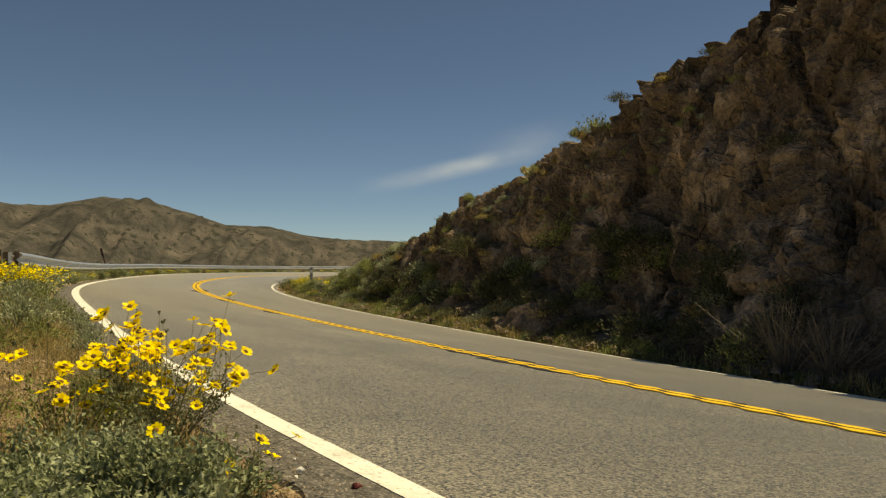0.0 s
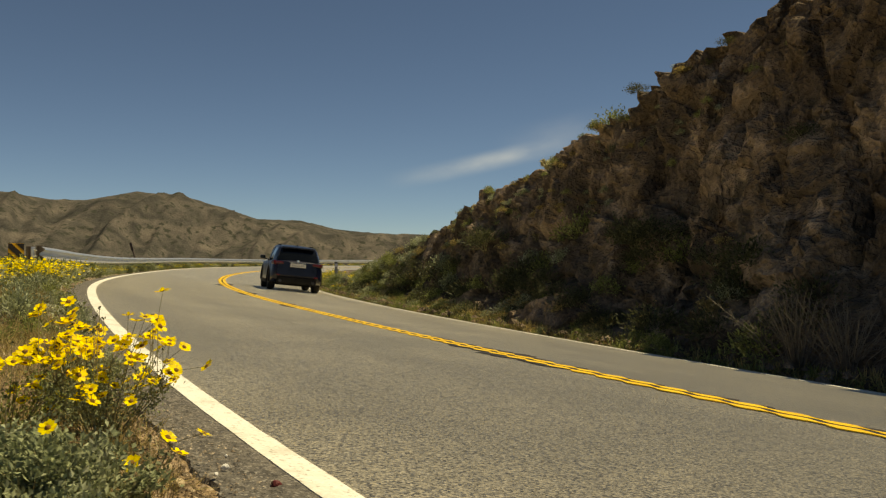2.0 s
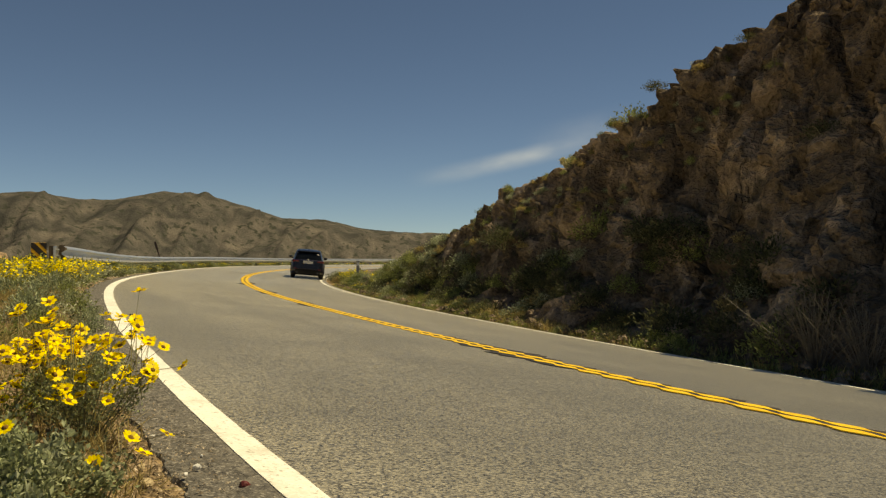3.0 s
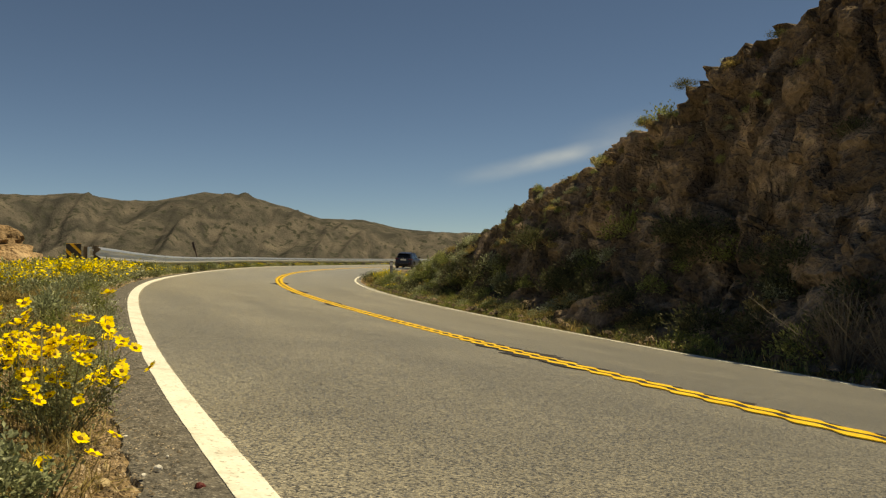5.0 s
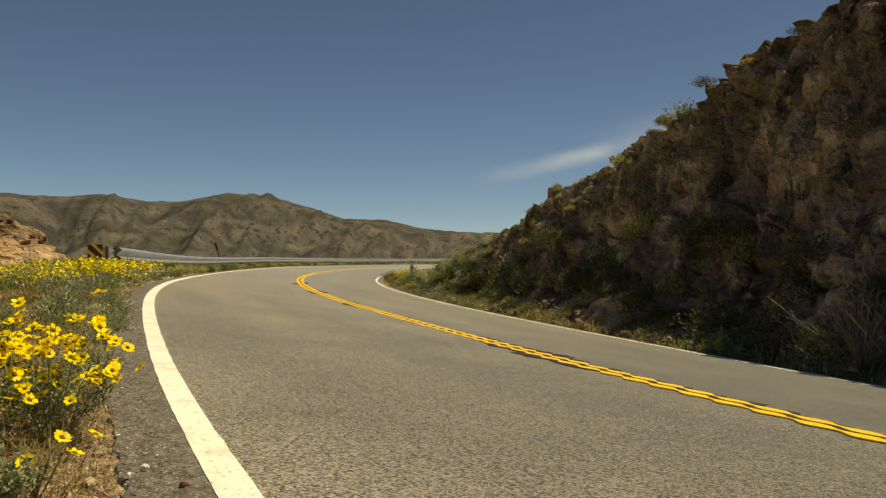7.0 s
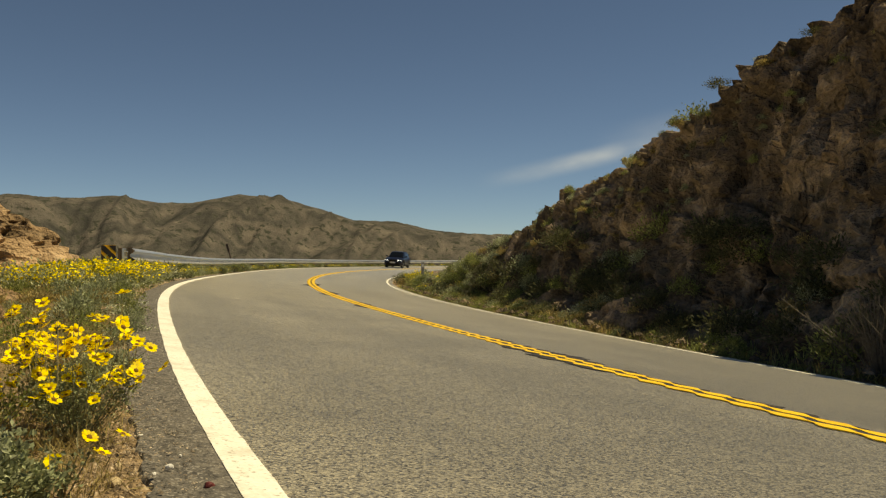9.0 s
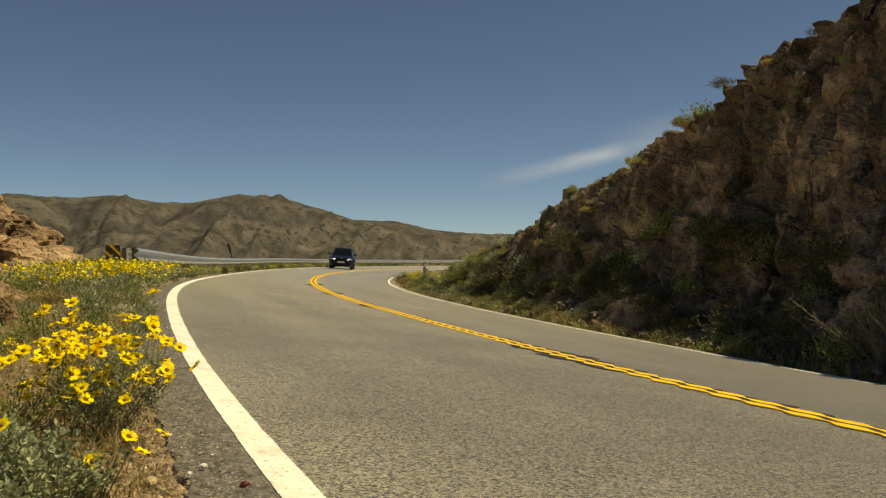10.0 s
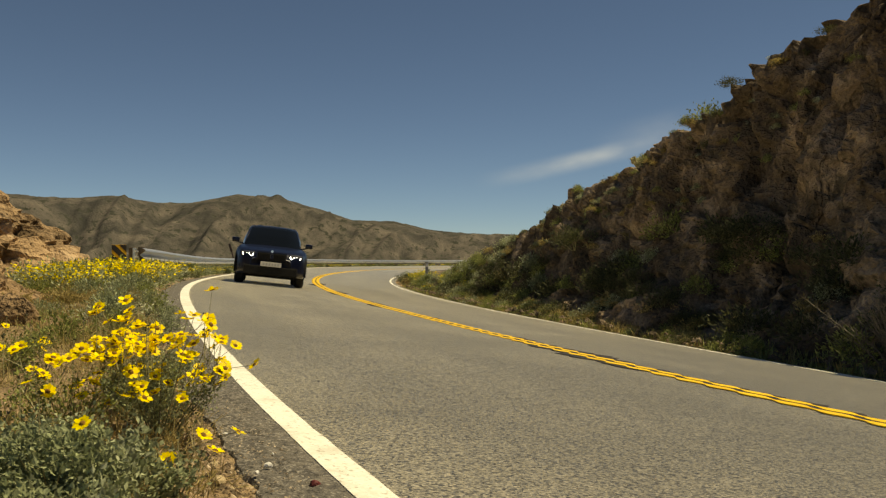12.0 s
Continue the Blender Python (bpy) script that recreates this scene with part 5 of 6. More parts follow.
# ---- plants on and below the rock cut ----
for s, v, size, kind, text in ((9.9, 1.02, 0.5, 0, "round green shrub on the crest of the rock cut"), (7.6, 1.02, 0.4, 1, "dark shrub on the crest of the rock cut"), (6.2, 1.02, 0.45, 2, "thin grey shrub on the crest of the rock cut"),
                               (14.5, 0.22, 0.62, 0, "bright green shrub growing from the shaded rock"), (13.2, 0.42, 0.6, 2, "grey-green shrub clinging to the rock"), (17.5, 0.45, 0.6, 0, "green shrub clinging to the rock"),
                               (9.0, 0.16, 0.7, 1, "dark shrub at a ledge of the rock"), (6.0, 0.25, 0.7, 1, "dark shrub at a ledge of the rock"), (11.0, 0.35, 0.6, 2, "grey-green shrub clinging to the rock"), (4.5, 0.5, 0.6, 1, "dark shrub at a ledge of the rock")):
    p = cut_point(s, v)
    plant("shrub", (CREST_MOUNDS if v > 1 else GREEN_MOUNDS)[kind], p.x, p.y, p.z - (0.28 if v > 1 else 0.12), size, s * 3, text, "shrub", "shrubs on the rock cut")
for k in range(60):
    s, v = rr.triangular(4, 27, 12), rr.choice((rr.uniform(0.9, 1.15), rr.uniform(0.1, 1.0)))
    p = cut_point(s, v)
    sort = rr.random()
    scrub(DRY_MOUNDS[k % 2] if sort < 0.35 else GREEN_MOUNDS[rr.choice((0, 1, 2, 3))], p.x, p.y, p.z - 0.08, rr.uniform(0.25, 0.5), rr.random() * 6)
for k in range(26):
    s, v = rr.uniform(7, 26), rr.uniform(0.06, 0.6)
    p = cut_point(s, v)
    plant("shrub", GREEN_MOUNDS[rr.choice((0, 1, 3, 1, 2))], p.x, p.y, p.z - 0.2, rr.uniform(0.7, 1.25), rr.random() * 6, "dark green shrub clinging to the shaded rock", "shrub", "shrubs on the rock cut")
for k in range(110):
    s = rr.triangular(2, 36, 16)
    off = rr.uniform(0.40, 0.95)
    p = on_road(s, W_RIGHT + off)
    sort = rr.random()
    meshes, nm, text = (DRY_MOUNDS[k % 2], "dry_tuft", "dry straw-coloured tuft beside the road") if sort < 0.35 else (GREEN_MOUNDS[rr.choice((0, 0, 1, 2))], "shrub", "low green shrub at the foot of the rock cut")
    plant(nm, meshes, float(p[0]), float(p[1]), float(p[2]) - 0.03 + 0.25 * max(0, off - 0.5), rr.uniform(0.22, 0.6), rr.random() * 6, text, "shrub", "plants at the foot of the rock cut")
for k in range(54):
    s = rr.uniform(22, 31)
    off = rr.uniform(0.6, 4.6)
    p = on_road(s, W_RIGHT + off)
    c = cut_point(min(s, 63), min(1.3, max(0.0, (off - 0.7) / 2.6)))
    yellow = off < 1.5 and rr.random() < 0.5
    size = rr.uniform(0.5, 0.9) if yellow else rr.uniform(0.35, 0.8) * (0.5 if off < 2.4 else 1)
    plant("flowering_bush" if yellow else "shrub", YELLOW_MOUNDS[k % 3] if yellow else GREEN_MOUNDS[rr.choice((0, 1, 2, 3, 0))], c.x, c.y, c.z - 0.08, size, rr.random() * 6,
          "bush with yellow flowers inside the bend" if yellow else "olive green shrub on the slope inside the bend", "bush" if yellow else "shrub", "plants inside the bend")
for k in range(80):
    c = cut_point(rr.uniform(21, 35), rr.uniform(0.0, 1.15))
    scrub((GREEN_MOUNDS + DRY_MOUNDS)[rr.choice((0, 2, 2, 1, 0, 5))], c.x, c.y, c.z - 0.14, rr.uniform(0.5, 0.9), rr.random() * 6)
for s, v, size, k in ((29.0, 1.4, 1.2, 0), (30.5, 1.65, 1.25, 0), (31.5, 1.85, 1.2, 0), (28.0, 1.05, 0.9, 2), (30.0, 1.3, 0.7, 2)):
    c = cut_point(s, v)
    plant("shrub", GREEN_MOUNDS[k], c.x, c.y, c.z - 0.1, size, s, "large olive green shrub inside the bend", "shrub", "plants inside the bend")
for s, o, size, k in ((36.8, 1.35, 1.1, 0), (36.4, 1.75, 1.35, 0), (36.8, 2.15, 1.4, 0), (36.0, 2.5, 1.3, 1), (37.8, 1.7, 1.2, 0), (37.6, 2.5, 1.4, 0), (34.6, 1.0, 0.7, 1), (31.0, 0.9, 0.7, 2)):
    p = on_road(s, W_RIGHT + o)
    plant("flowering_bush", YELLOW_MOUNDS[k], float(p[0]), float(p[1]), float(p[2]) + 0.05 * o, size, s, "yellow flowering bush at the inside of the bend", "bush", "plants inside the bend")
for s, o, size, k in ((39.0, 1.5, 1.0, 0), (40.4, 1.2, 1.1, 0), (41.5, 1.6, 1.1, 1), (42.6, 1.3, 1.0, 0), (43.8, 1.8, 1.2, 0), (40.8, 2.1, 1.2, 1)):
    c = cut_point(s, 1 + (o - 1.19) / 5.5)
    plant("flowering_bush", YELLOW_MOUNDS[k], c.x, c.y, c.z - 0.06, size, s, "yellow flowering bush at the inside of the bend", "bush", "plants inside the bend")


for s, o, size, k in ((37.5, 2.7, 1.3, 0), (38.6, 3.2, 1.7, 0), (36.4, 3.0, 1.5, 0), (40.0, 2.5, 1.2, 0), (42.0, 1.6, 1.0, 0), (43.5, 2.2, 1.2, 1), (41.0, 3.2, 1.4, 0), (45.0, 2.6, 1.2, 0), (34.5, 1.9, 1.1, 2), (33.0, 1.5, 1.1, 0), (32.0, 2.0, 1.4, 2), (30.6, 1.4, 1.2, 2), (29.4, 1.7, 1.5, 2), (28.2, 1.4, 1.3, 0), (27.2, 1.2, 1.1, 2), (26.0, 1.3, 1.2, 0), (34.2, 1.2, 0.7, 4), (32.4, 0.95, 0.6, 0), (35.2, 0.85, 0.6, 5), (31.4, 0.8, 0.6, 2), (29.8, 0.8, 0.6, 0), (28.6, 0.75, 0.6, 2)):
    p = on_road(s, W_RIGHT + o)
    plant("shrub", (GREEN_MOUNDS + DRY_MOUNDS)[k], float(p[0]), float(p[1]), max(float(p[2]) - 0.06, drop_on(p[0], p[1]) - 0.05), size * 0.72, s, "olive green shrub inside the bend", "shrub", "plants inside the bend")
for k in range(44):
    s, v = rr.uniform(32.5, 48), rr.uniform(0.25, 1.75)
    p = cut_point(s, v)
    if 34 < s < 40.5 and v < 1.4:
        continue
    scrub((GREEN_MOUNDS + DRY_MOUNDS)[rr.choice((0, 0, 2, 2, 1, 4))], p.x, p.y, p.z - 0.06, rr.uniform(0.6, 1.15), rr.random() * 6)
# dark shrubs in the lower, shaded part of the rock
for k in range(34):
    p = cut_point(rr.uniform(3, 22), rr.uniform(0.04, 0.42))
    scrub(GREEN_MOUNDS[rr.choice((1, 3, 3, 0))], p.x, p.y, p.z - 0.2, rr.uniform(0.6, 1.2), rr.random() * 6)
# pale tufts that catch the sun along the upper slope
for k in range(130):
    p = cut_point(rr.triangular(5, 30, 14), rr.uniform(0.62, 1.04))
    scrub((GREEN_MOUNDS + DRY_MOUNDS)[rr.choice((2, 2, 4, 5, 0))], p.x, p.y, p.z - 0.05, rr.uniform(0.16, 0.36), rr.random() * 6)
# straw and low weeds over the foot of the rock
for k in range(90):
    p = cut_point(rr.uniform(5, 24), rr.uniform(0.0, 0.16))
    scrub((GREEN_MOUNDS + DRY_MOUNDS)[rr.choice((0, 2, 1, 4, 5, 4))], p.x, p.y, p.z - 0.1, rr.uniform(0.35, 0.65), rr.random() * 6)
lay_scrub()


def cholla(p, size):
    """A branching cactus of short spiny joints."""
    t = empty("cholla_cactus", Matrix.Translation(p) @ Matrix.Diagonal((size, size, size, 1)), "pale spiny cholla cactus on the crest of the rock", "cactus")
    g = random.Random(5)
    skin = material("cholla_skin", [(0.30, 0.28, 0.12), (0.50, 0.46, 0.24)], scale=10, rough=0.9, bump=0.6, fine=60)
    spine = plain("pale_spines", (0.75, 0.68, 0.42), 0.8)

    def joint(base, way, length, r):
        bm = bmesh.new()
        q = Vector(way).to_track_quat("Z", "Y").to_matrix().to_4x4()
        m = Matrix.Translation(base) @ q
        bmesh.ops.create_cone(bm, cap_ends=True, segments=9, radius1=r * 0.75, radius2=r, depth=length * 0.5, matrix=m @ Matrix.Translation((0, 0, length * 0.25)))
        bmesh.ops.create_cone(bm, cap_ends=True, segments=9, radius1=r, radius2=r * 0.45, depth=length * 0.5, matrix=m @ Matrix.Translation((0, 0, length * 0.75)))
        part("joint", bm, skin, t)
        n = 46
        gg = np.random.default_rng(int(length * 1e5) % 9999)
        aa2, zz = gg.random(n) * 6.283, gg.random(n) * length
        pos = np.stack([np.cos(aa2) * r * 0.9, np.sin(aa2) * r * 0.9, zz], 1)
        wy = unit(np.stack([np.cos(aa2), np.sin(aa2), gg.normal(0.2, 0.4, n)], 1))
        v, f = leaf_set(pos, wy, 0.05, 0.006, gg)
        ob = put("spine_cluster", mesh_of("spine_cluster", v, f, spine), t, m)
        return Vector(base) + Vector(way).normalized() * length

    tip = joint(Vector((0, 0, -0.1)), (0, 0.05, 1), 0.35, 0.07)
    for a in (0.3, 1.4, 2.6, 3.7, 5.0, 5.8):
        mid = joint(tip - Vector((0, 0, g.uniform(0.02, 0.12))), (math.cos(a), math.sin(a), g.uniform(0.5, 1.1)), g.uniform(0.2, 0.27), 0.055)
        for b in (-0.6, 0.6):
            joint(mid, (math.cos(a + b), math.sin(a + b), g.uniform(0.6, 1.6)), g.uniform(0.13, 0.2), 0.045)


def nearest_cut(x, y):
    d = (CUT[..., 0] - x) ** 2 + (CUT[..., 1] - y) ** 2
    i, j = np.unravel_index(np.argmin(d), d.shape)
    return Vector(CUT[i, j])


cholla(nearest_cut(4.08, 22.1) + Vector((0, 0, 0.05)), 0.9)
for x, y, size, k in ((4.89, 18.4, 0.95, 0), (4.7, 18.7, 0.6, 3), (6.3, 15.9, 0.6, 1), (3.5, 23.4, 0.5, 1)):
    c = nearest_cut(x, y)
    plant("shrub", GREEN_MOUNDS[k], c.x, c.y, c.z - 0.1, size, x, "round green shrub on the crest of the rock cut", "shrub", "shrubs on the rock cut")


def dead_brush(p, size, seed):
    """A bare twiggy shrub."""
    g = np.random.default_rng(seed)
    t = empty("dead_brush", Matrix.Translation(p) @ Matrix.Diagonal((size, size, size, 1)), "bare grey twiggy brush at the foot of the rock", "shrub")
    n = 60
    tip = np.stack([g.normal(-0.12, 0.32, n), g.normal(-0.1, 0.32, n), g.uniform(0.5, 1.0, n)], 1)
    mid = tip * (0.45, 0.45, 0.5) + g.normal(0, 0.03, (n, 3))
    root = tip * (0.08, 0.08, 0)
    j = g.integers(0, n, 420)
    u = g.random((420, 1))
    a = mid[j] * (1 - u) + tip[j] * u
    b = a + unit(g.normal(0, 0.6, (420, 3)) + unit(tip[j])) * g.uniform(0.06, 0.16, (420, 1))
    v, f = join([stem_set(root, mid, 0.008, 0.005)])
    tagged(put("stem_cluster", mesh_of("stem_cluster", v, f, TWIG), t), kind="stuff")
    v, f = join([stem_set(mid, tip, 0.005, 0.002), stem_set(a, b, 0.0028, 0.0012)])
    tagged(put("twig_cluster", mesh_of("twig_cluster", v, f, TWIG), t), kind="stuff")
    return t


for s, o, size, k in ((2.9, 0.8, 1.1, 1), (2.2, 0.9, 1.0, 2), (3.6, 0.95, 0.8, 3)):
    p = on_road(s, W_RIGHT + o)
    dead_brush(Vector((float(p[0]), float(p[1]), float(p[2]))), size, k)


# ---- the two cars ----
CAR_PAINT = plain("deep_blue_metallic_paint", (0.003, 0.005, 0.019), 0.30, 0.0, coat=0.12, spec=0.3)
CAR_GLASS = plain("tinted_car_glass", (0.004, 0.005, 0.006), 0.06, 0.0, spec=0.28)
CAR_BLACK = material("black_car_plastic", [(0.010, 0.010, 0.010), (0.018, 0.018, 0.018)], scale=6, rough=0.78, bump=0.1, fine=120, spec=0.12)
CAR_TYRE = material("tyre_rubber", [(0.010, 0.010, 0.010), (0.022, 0.020, 0.018)], scale=8, rough=0.85, bump=0.3, fine=60)
CAR_RIM = plain("grey_alloy", (0.22, 0.22, 0.23), 0.3, 0.9)
CAR_CHROME = plain("chrome_trim", (0.70, 0.70, 0.72), 0.12, 1.0)
CAR_DARK_TRIM = plain("dark_polished_trim", (0.06, 0.06, 0.065), 0.3, 0.8)
CAR_RED = plain("tail_lamp_red", (0.085, 0.003, 0.005), 0.2, coat=0.3)
CAR_LENS = plain("clear_lamp_lens", (0.10, 0.10, 0.11), 0.08, coat=0.6)
CAR_LIGHT = plain("lit_running_light", (0.9, 0.9, 0.9), 0.3, emit=((0.95, 0.98, 1.0), 4.5))
CAR_PLATE = plain("plain_white_plate", (0.55, 0.54, 0.52), 0.4)
PLATE_MARK = plain("plate_bar", (0.38, 0.38, 0.38), 0.5)
WHEEL_R, WHEEL_Y, WHEEL_X = 0.37, 1.43, 0.80


def interp(y, table):
    t = np.array(table)
    return np.interp(y, t[:, 0], t[:, 1])


def suv(label):
    car = empty("suv", Matrix(), label, "car", "passing cars")
    ys = np.concatenate([[-2.36, -2.35, -2.32, -2.26], np.arange(-2.18, 2.18, 0.045), [2.2, 2.26, 2.31, 2.345, 2.36]])
    # lower body
    hw = interp(ys, ((-2.36, 0.66), (-2.33, 0.80), (-2.2, 0.88), (-1.8, 0.935), (-0.8, 0.945), (0.9, 0.945), (1.7, 0.935), (2.05, 0.87), (2.25, 0.76), (2.36, 0.52)))
    belt = interp(ys, ((-2.36, 0.78), (-2.33, 0.98), (-2.25, 1.06), (-1.5, 1.06), (0.0, 1.02), (1.0, 1.04), (1.4, 1.01), (1.9, 0.94), (2.2, 0.86), (2.31, 0.78), (2.36, 0.68)))
    low = interp(ys, ((-2.36, 0.56), (-2.3, 0.40), (-2.0, 0.30), (-1.0, 0.24), (1.0, 0.24), (2.0, 0.26), (2.28, 0.32), (2.36, 0.46)))
    arch = np.zeros_like(ys)
    for w in (-WHEEL_Y, WHEEL_Y):
        arch = np.maximum(arch, WHEEL_R + np.sqrt(np.clip(0.43 ** 2 - (ys - w) ** 2, 0, None)) * (np.abs(ys - w) < 0.43))
    side = np.maximum(low, np.where(arch > WHEEL_R, arch, 0))
    v = []
    for y, w, b, l0, sd in zip(ys, hw, belt, low, side):
        half = [(0.0, l0), (0.60 * w, l0), (0.62 * w, max(l0 + 0.01, sd - 0.02)), (0.985 * w, sd), (1.0 * w, sd + (b - sd) * 0.18), (1.0 * w, sd + (b - sd) * 0.45), (0.985 * w, sd + (b - sd) * 0.70),
                (0.965 * w, sd + (b - sd) * 0.86), (0.93 * w, b - 0.012), (0.86 * w, b + 0.012), (0.60 * w, b + 0.035), (0.30 * w, b + 0.045), (0.0, b + 0.045)]
        ring = half + [(-x, z) for x, z in half[-2:0:-1]]
        v += [(x, y, z) for x, z in ring]
    nr = 24
    f = grid(len(ys), nr, True).tolist() + [list(range(nr)), list(range((len(ys) - 1) * nr, len(ys) * nr))[::-1]]
    body = put("body", mesh_of("body", v, f, CAR_PAINT, smooth=True), car)
    # cladding along the sills and arches
    for w in (-WHEEL_Y, WHEEL_Y):
        for sx in (-1, 1):
            a = np.linspace(-0.15, math.pi + 0.15, 22)
            vv = []
            for an in a:
                for r, x in ((0.425, 0.90), (0.425, 0.955), (0.50, 0.955), (0.50, 0.90)):
                    vv.append((sx * x, w + math.cos(an) * r, WHEEL_R + math.sin(an) * r))
            put("arch_trim", mesh_of("arch_trim", vv, grid(22, 4, True), CAR_BLACK), car, None, "black plastic wheel arch trim")
    for sx in (-1, 1):
        bm = bmesh.new()
        box(bm, (0.06, 1.95, 0.14), (sx * 0.925, 0, 0.30), bevel=0.025)
        part("sill", bm, CAR_BLACK, car, "black plastic sill")
    # cabin
    yc = np.concatenate([[-2.24], np.linspace(-2.16, 1.0, 58), [1.06]])
    roof = interp(yc, ((-2.24, 1.10), (-2.05, 1.42), (-1.9, 1.54), (-1.5, 1.605), (-0.6, 1.645), (0.0, 1.64), (0.3, 1.585), (0.65, 1.36), (1.06, 1.06)))
    wide = interp(yc, ((-2.24, 0.74), (-1.8, 0.83), (0.2, 0.86), (1.06, 0.78)))
    lowz = np.interp(yc, ys, belt) - 0.01
    vg = []
    for y, r, w, l0 in zip(yc, roof, wide, lowz):
        k = np.clip((r - l0) / 0.6, 0.02, 1)
        half = [(w, l0), (w - 0.07 * k, l0 + (r - l0) * 0.45), (w - 0.17 * k, l0 + (r - l0) * 0.85), (w - 0.24 * k, r - 0.012 * k), (w * 0.45, r + 0.012 * k), (0, r + 0.018 * k)]
        vg += [(x, y, z) for x, z in half] + [(-x, y, z) for x, z in half[-2::-1]]
    put("glasshouse", mesh_of("glasshouse", vg, grid(len(yc), 11), CAR_GLASS, smooth=True), car, None, "dark tinted windows")
    # roof skin, pillars and rear quarter, just proud of the glass
    V = np.array(vg).reshape(len(yc), 11, 3)

    def skin(name, i0, i1, j0, j1, text=""):
        p = V[i0:i1, j0:j1].copy()
        mid = np.array((0, 0, 1.1))
        n = unit(p - np.array((0, 1, 0)) * p[..., 1:2] - mid)
        outer, inner = p + n * 0.014, p - n * 0.01
        a, b = p.shape[:2]
        vv = np.concatenate([outer.reshape(-1, 3), inner.reshape(-1, 3)])
        ff = grid(a, b).tolist() + (grid(a, b)[:, ::-1] + a * b).tolist()
        rim = [(i, 0) for i in range(a)] + [(a - 1, j) for j in range(1, b)] + [(i, b - 1) for i in range(a - 2, -1, -1)] + [(0, j) for j in range(b - 2, 0, -1)]
        idx = [i * b + j for i, j in rim]
        ff += [(idx[k], idx[(k + 1) % len(idx)], idx[(k + 1) % len(idx)] + a * b, idx[k] + a * b) for k in range(len(idx))]
        put(name, mesh_of(name, vv, ff, CAR_PAINT, smooth=False), car, None, text)

    i_ws = int(np.argmin(np.abs(yc - 0.24)))
    i_rw = int(np.argmin(np.abs(yc + 1.95)))
    skin("roof", i_rw, i_ws + 1, 3, 8)
    for j in ((0, 4), (7, 11)):
        skin("rear_pillar", 1, int(np.argmin(np.abs(yc + 1.72))), *j)
        skin("window_frame", i_rw, i_ws + 1, *((2, 4) if j[0] == 0 else (7, 9)))
        skin("centre_pillar", int(np.argmin(np.abs(yc + 0.42))), int(np.argmin(np.abs(yc + 0.30))) + 1, *((0, 4) if j[0] == 0 else (7, 11)))
        skin("front_pillar", i_ws, len(yc) - 1, *((2, 4) if j[0] == 0 else (7, 9)))
    bm = bmesh.new()
    box(bm, (1.16, 0.20, 0.035), (0, -2.0, 1.565), Matrix.Rotation(0.12, 4, "X"), 0.012)
    part("spoiler", bm, CAR_PAINT, car, "roof spoiler over the rear window")
    for sx in (-1, 1):
        bm = bmesh.new()
        box(bm, (0.035, 1.35, 0.03), (sx * 0.57, -0.75, 1.655), bevel=0.012)
        part("roof_rail", bm, CAR_BLACK, car, "black roof rail")
        bm = bmesh.new()
        box(bm, (0.21, 0.12, 0.14), (sx * 1.02, 0.66, 1.17), bevel=0.05)
        box(bm, (0.20, 0.07, 0.04), (sx * 0.90, 0.66, 1.10), Matrix.Rotation(sx * -0.25, 4, "Y"), 0.015)
        mirror = part("wing_mirror", bm, CAR_PAINT, car, "blue door mirror")
        bm = bmesh.new()
        box(bm, (0.17, 0.01, 0.11), (sx * 1.02, 0.597, 1.17), bevel=0.004)
        part("mirror_glass", bm, CAR_GLASS, mirror)
        # tail lamp: a bar that wraps the corner
        bm = bmesh.new()
        box(bm, (0.30, 0.07, 0.10), (sx * 0.65, -2.362, 0.99), bevel=0.025)
        box(bm, (0.09, 0.26, 0.14), (sx * 0.845, -2.20, 0.99), Matrix.Rotation(sx * -0.25, 4, "Z"), 0.025)
        part("tail_lamp", bm, CAR_RED, car, "red wrap-round tail lamp")
        bm = bmesh.new()
        box(bm, (0.14, 0.03, 0.05), (sx * 0.66, -2.385, 0.56), bevel=0.01)
        part("rear_reflector", bm, CAR_RED, car)
        bm = bmesh.new()
        tube(bm, 0.055, 0.12, (sx * 0.58, -2.33, 0.36), "y", 16)
        part("exhaust_tip", bm, CAR_DARK_TRIM, car, "dark exhaust tip")
        # head lamp
        bm = bmesh.new()
        box(bm, (0.36, 0.16, 0.13), (sx * 0.61, 2.20, 0.80), Matrix.Rotation(sx * -0.42, 4, "Z"), 0.03)
        lamp = part("head_lamp", bm, CAR_LENS, car, "clear head lamp with lit white rings")
        for q, lx, ly in ((0, 0.53, 2.315), (1, 0.70, 2.235)):
            a = np.linspace(0.42 * math.pi, 1.62 * math.pi, 15)
            turn = Matrix.Rotation(sx * -0.42, 3, "Z")
            vv = []
            for an in a:
                for r, d in ((0.046, 0), (0.066, 0), (0.066, 0.014), (0.046, 0.014)):
                    o2 = turn @ Vector((math.cos(an + math.pi / 2) * r, d, math.sin(an + math.pi / 2) * r))
                    vv.append((sx * lx + o2.x, ly + o2.y, 0.80 + o2.z))
            put("light_ring", mesh_of("light_ring", vv, grid(15, 4, True), CAR_LIGHT), lamp, None, "lit white running light")
        bm = bmesh.new()
        box(bm, (0.30, 0.08, 0.17), (sx * 0.66, 2.21, 0.50), Matrix.Rotation(sx * -0.42, 4, "Z"), 0.03)
        part("side_intake", bm, CAR_BLACK, car, "black air intake")
        # kidney half of the grille
        bm = bmesh.new()
        box(bm, (0.37, 0.05, 0.24), (sx * 0.205, 2.335, 0.76), bevel=0.045)
        kidney = part("grille_surround", bm, CAR_DARK_TRIM, car, "dark polished grille surround")
        bm = bmesh.new()
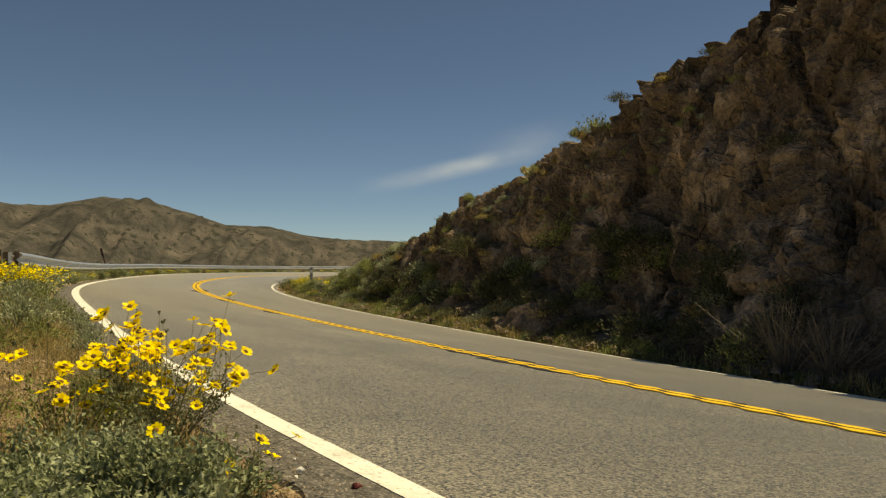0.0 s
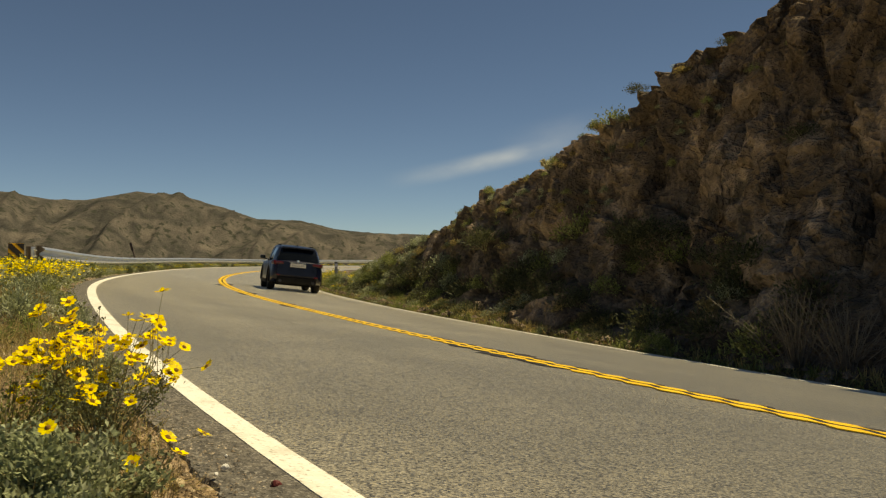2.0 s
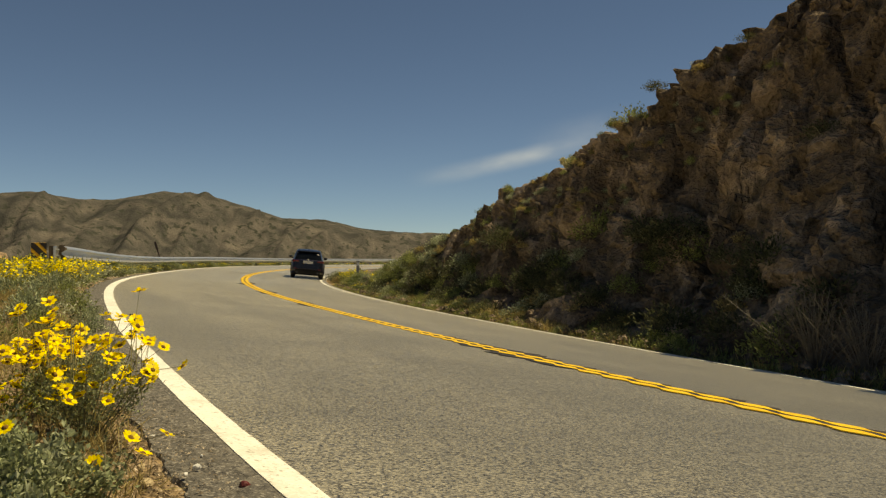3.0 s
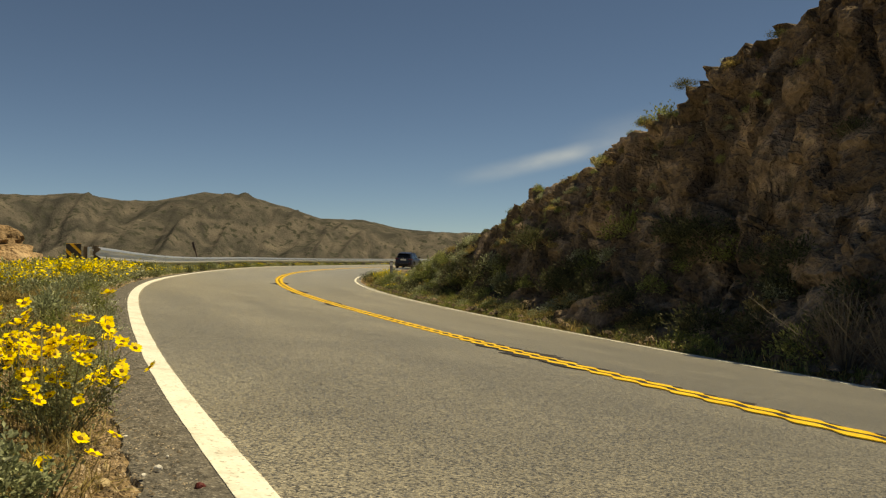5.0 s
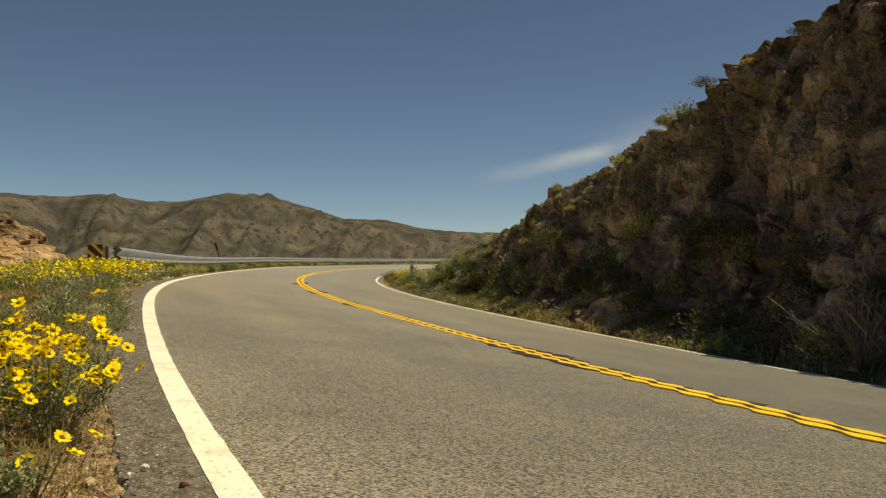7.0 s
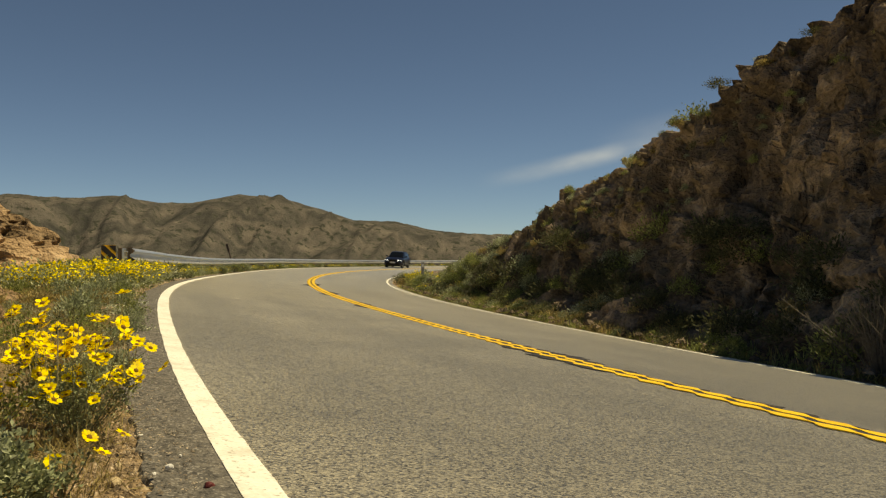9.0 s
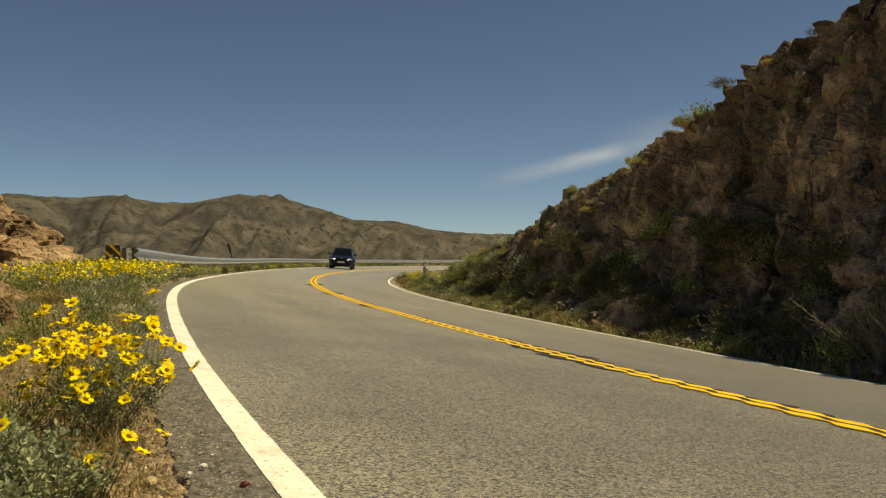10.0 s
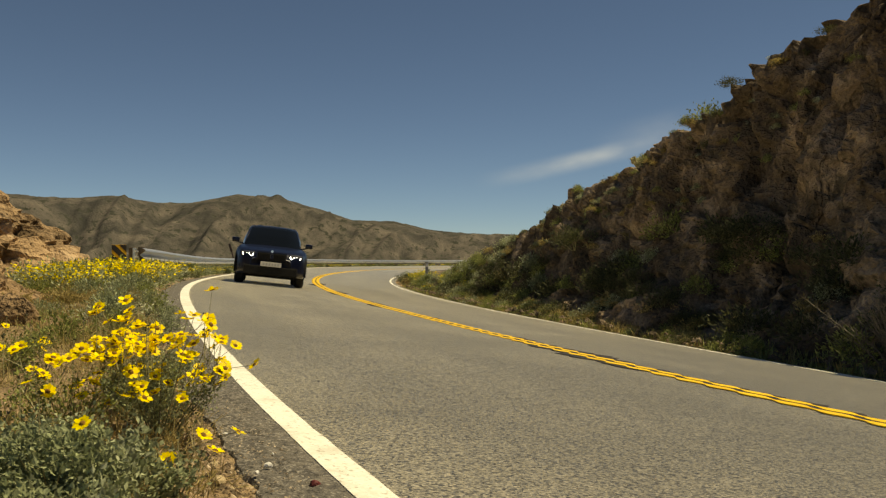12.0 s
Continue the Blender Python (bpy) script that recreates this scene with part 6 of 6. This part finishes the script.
        box(bm, (0.33, 0.05, 0.20), (sx * 0.205, 2.343, 0.76), bevel=0.04)
        part("grille_mesh", bm, CAR_BLACK, kidney, "black grille")
        for q in range(6):
            bm = bmesh.new()
            box(bm, (0.010, 0.02, 0.17), (sx * (0.08 + q * 0.05), 2.366, 0.76), bevel=0.003)
            part("grille_bar", bm, CAR_BLACK, kidney)
        # door gaps and handles
        for y in (0.10, -0.95):
            bm = bmesh.new()
            box(bm, (0.03, 0.20, 0.028), (sx * 0.945, y, 0.90), bevel=0.01)
            part("door_handle", bm, CAR_PAINT, car)
        for y in (0.95, -0.33, -1.28):
            bm = bmesh.new()
            box(bm, (0.006, 0.010, 0.58), (sx * 0.944, y, 0.70))
            part("door_gap", bm, CAR_BLACK, car)
    for y, z, sy in ((-2.335, 0.40, -1), (2.33, 0.40, 1)):
        bm = bmesh.new()
        box(bm, (1.40, 0.09, 0.24), (0, y, z - 0.01), bevel=0.04)
        part("bumper_insert", bm, CAR_BLACK, car, "black lower bumper")
    bm = bmesh.new()
    box(bm, (1.38, 0.06, 0.50), (0, -2.352, 0.80), Matrix.Rotation(-0.04, 4, "X"), 0.025)
    part("tailgate", bm, CAR_PAINT, car)
    bm = bmesh.new()
    box(bm, (0.54, 0.02, 0.13), (0, -2.394, 0.93), bevel=0.006)
    plate = part("number_plate", bm, CAR_PLATE, car, "white plate with plain bars")
    bm = bmesh.new()
    box(bm, (0.54, 0.02, 0.12), (0, 2.385, 0.56), bevel=0.006)
    plate2 = part("number_plate", bm, CAR_PLATE, car, "white plate with plain bars")
    for pl, y, z in ((plate, -2.406, 0.93), (plate2, 2.397, 0.56)):
        for k in range(6):
            bm = bmesh.new()
            box(bm, (0.045, 0.004, 0.065), (-0.19 + k * 0.076, y, z))
            part("plate_bar", bm, PLATE_MARK, pl)
    bm = bmesh.new()
    box(bm, (0.60, 0.012, 0.012), (0, -2.372, 1.03), bevel=0.004)
    part("hatch_trim", bm, CAR_CHROME, car, "bright strip over the plate")
    bm = bmesh.new()
    tube(bm, 0.042, 0.02, (0, -2.30, 1.085), "y", 20)
    part("badge", bm, CAR_CHROME, car, "round badge")
    bm = bmesh.new()
    tube(bm, 0.032, 0.02, (0, 2.33, 0.905), "y", 20)
    part("badge", bm, CAR_CHROME, car, "round badge")
    bm = bmesh.new()
    box(bm, (1.3, 3.6, 0.10), (0, 0, 0.25), bevel=0.03)
    part("underbody", bm, CAR_BLACK, car)
    bm = bmesh.new()
    box(bm, (0.03, 0.10, 0.07), (0, -1.55, 1.66), Matrix.Rotation(-0.3, 4, "X"), 0.01)
    part("roof_antenna", bm, CAR_PAINT, car)
    # wheels
    for y in (-WHEEL_Y, WHEEL_Y):
        for sx in (-1, 1):
            wheel = new("wheel")
            wheel.parent = car
            wheel.location = (sx * WHEEL_X, y, WHEEL_R)
            prof = ((0.25, -0.115), (0.33, -0.125), (0.362, -0.10), (0.37, -0.05), (0.37, 0.05), (0.362, 0.10), (0.33, 0.125), (0.25, 0.115))
            an = np.linspace(0, 2 * math.pi, 40, endpoint=False)
            vv = [(x, math.cos(q) * r, math.sin(q) * r) for q in an for r, x in prof]
            ring = np.array(vv + vv[:len(prof)])
            put("tyre", mesh_of("tyre", ring, grid(41, len(prof), True), CAR_TYRE, smooth=True), wheel)
            bm = bmesh.new()
            tube(bm, 0.255, 0.02, (sx * 0.02, 0, 0), "x", 32)
            tube(bm, 0.06, 0.06, (sx * 0.08, 0, 0), "x", 16)
            for k in range(5):
                t = Matrix.Rotation(k * 1.2566, 4, "X")
                box(bm, (0.035, 0.055, 0.23), t @ Vector((sx * 0.085, 0, 0.135)), t, 0.008)
            bmesh.ops.create_cone(bm, cap_ends=False, segments=32, radius1=0.262, radius2=0.255, depth=0.10, matrix=Matrix.Translation((sx * 0.065, 0, 0)) @ Matrix.Rotation(math.pi / 2, 4, "Y"))
            part("rim", bm, CAR_RIM, wheel, "grey five-spoke alloy rim")
    return car


AWAY = suv("dark blue sport utility car driving away round the bend")
TOWARDS = suv("dark blue sport utility car coming on with lit headlights")
# distance along the road of each car's middle
AWAY_S = ((0, -17.0), (0.5, -5.6), (0.8, 1.3), (1.0, 6.35), (1.2, 10.8), (1.5, 17.0), (2.0, 27.7), (2.5, 36.8), (3.0, 46.3), (3.2, 49.6), (4.0, 61.5), (4.8, 68.1), (5.2, 71.2), (5.5, 74.2), (6.5, 86), (8, 104), (12, 140))
TOWARDS_S = ((0, 142), (5, 112), (7, 91), (8, 81), (8.8, 70.4), (9.0, 68.6), (9.5, 64.4), (10.0, 59.3), (10.5, 53.5), (10.9, 47.3), (11.2, 41.0), (11.4, 36.2), (11.6, 31.1), (11.8, 25.7), (12.0, 20.2))

# and its distance to the right of the centre line
AWAY_O = ((0, 2.1), (1.2, 2.15), (2.0, 2.35), (2.5, 2.65), (3.0, 2.95), (3.6, 2.75), (5.0, 2.3), (12, 2.0))
TOWARDS_O = ((0, -1.75), (12, -1.75))


def glide(table, t):
    """A smooth run through the table of time and distance."""
    a = np.array(table, float)
    d = np.gradient(a[:, 1], a[:, 0])
    i = int(np.clip(np.searchsorted(a[:, 0], t, side="right") - 1, 0, len(a) - 2))
    h = a[i + 1, 0] - a[i, 0]
    u = (t - a[i, 0]) / h
    return (2 * u ** 3 - 3 * u ** 2 + 1) * a[i, 1] + (u ** 3 - 2 * u ** 2 + u) * h * d[i] + (3 * u ** 2 - 2 * u ** 3) * a[i + 1, 1] + (u ** 3 - u ** 2) * h * d[i + 1]


def motions():
    times = [k / 10 for k in range(121)]
    for car, table, o, back in ((AWAY, AWAY_S, AWAY_O, False), (TOWARDS, TOWARDS_S, TOWARDS_O, True)):
        # in the far bend the cars hold a straighter line than the edge of the road
        held = ((40, 0), (62, 9), (150, 9))
        walk(car, [(t, road_pose(glide(table, t), float(interp(t, o)), 0.006, back) @ Matrix.Rotation(radians(float(interp(glide(table, t), held))), 4, "Z")) for t in times])
        for wheel in [c for c in car.children if c.name.startswith("wheel")]:
            angle, last, rows = 0.0, glide(table, 0), []
            at = wheel.location.copy()
            for k in range(361):
                now = glide(table, k / 30)
                angle -= min(abs(now - last) / WHEEL_R, radians(80))
                last = now
                rows.append((k / 30, Matrix.Translation(at) @ Matrix.Rotation(angle, 4, "X")))
            walk(wheel, rows)


motions()
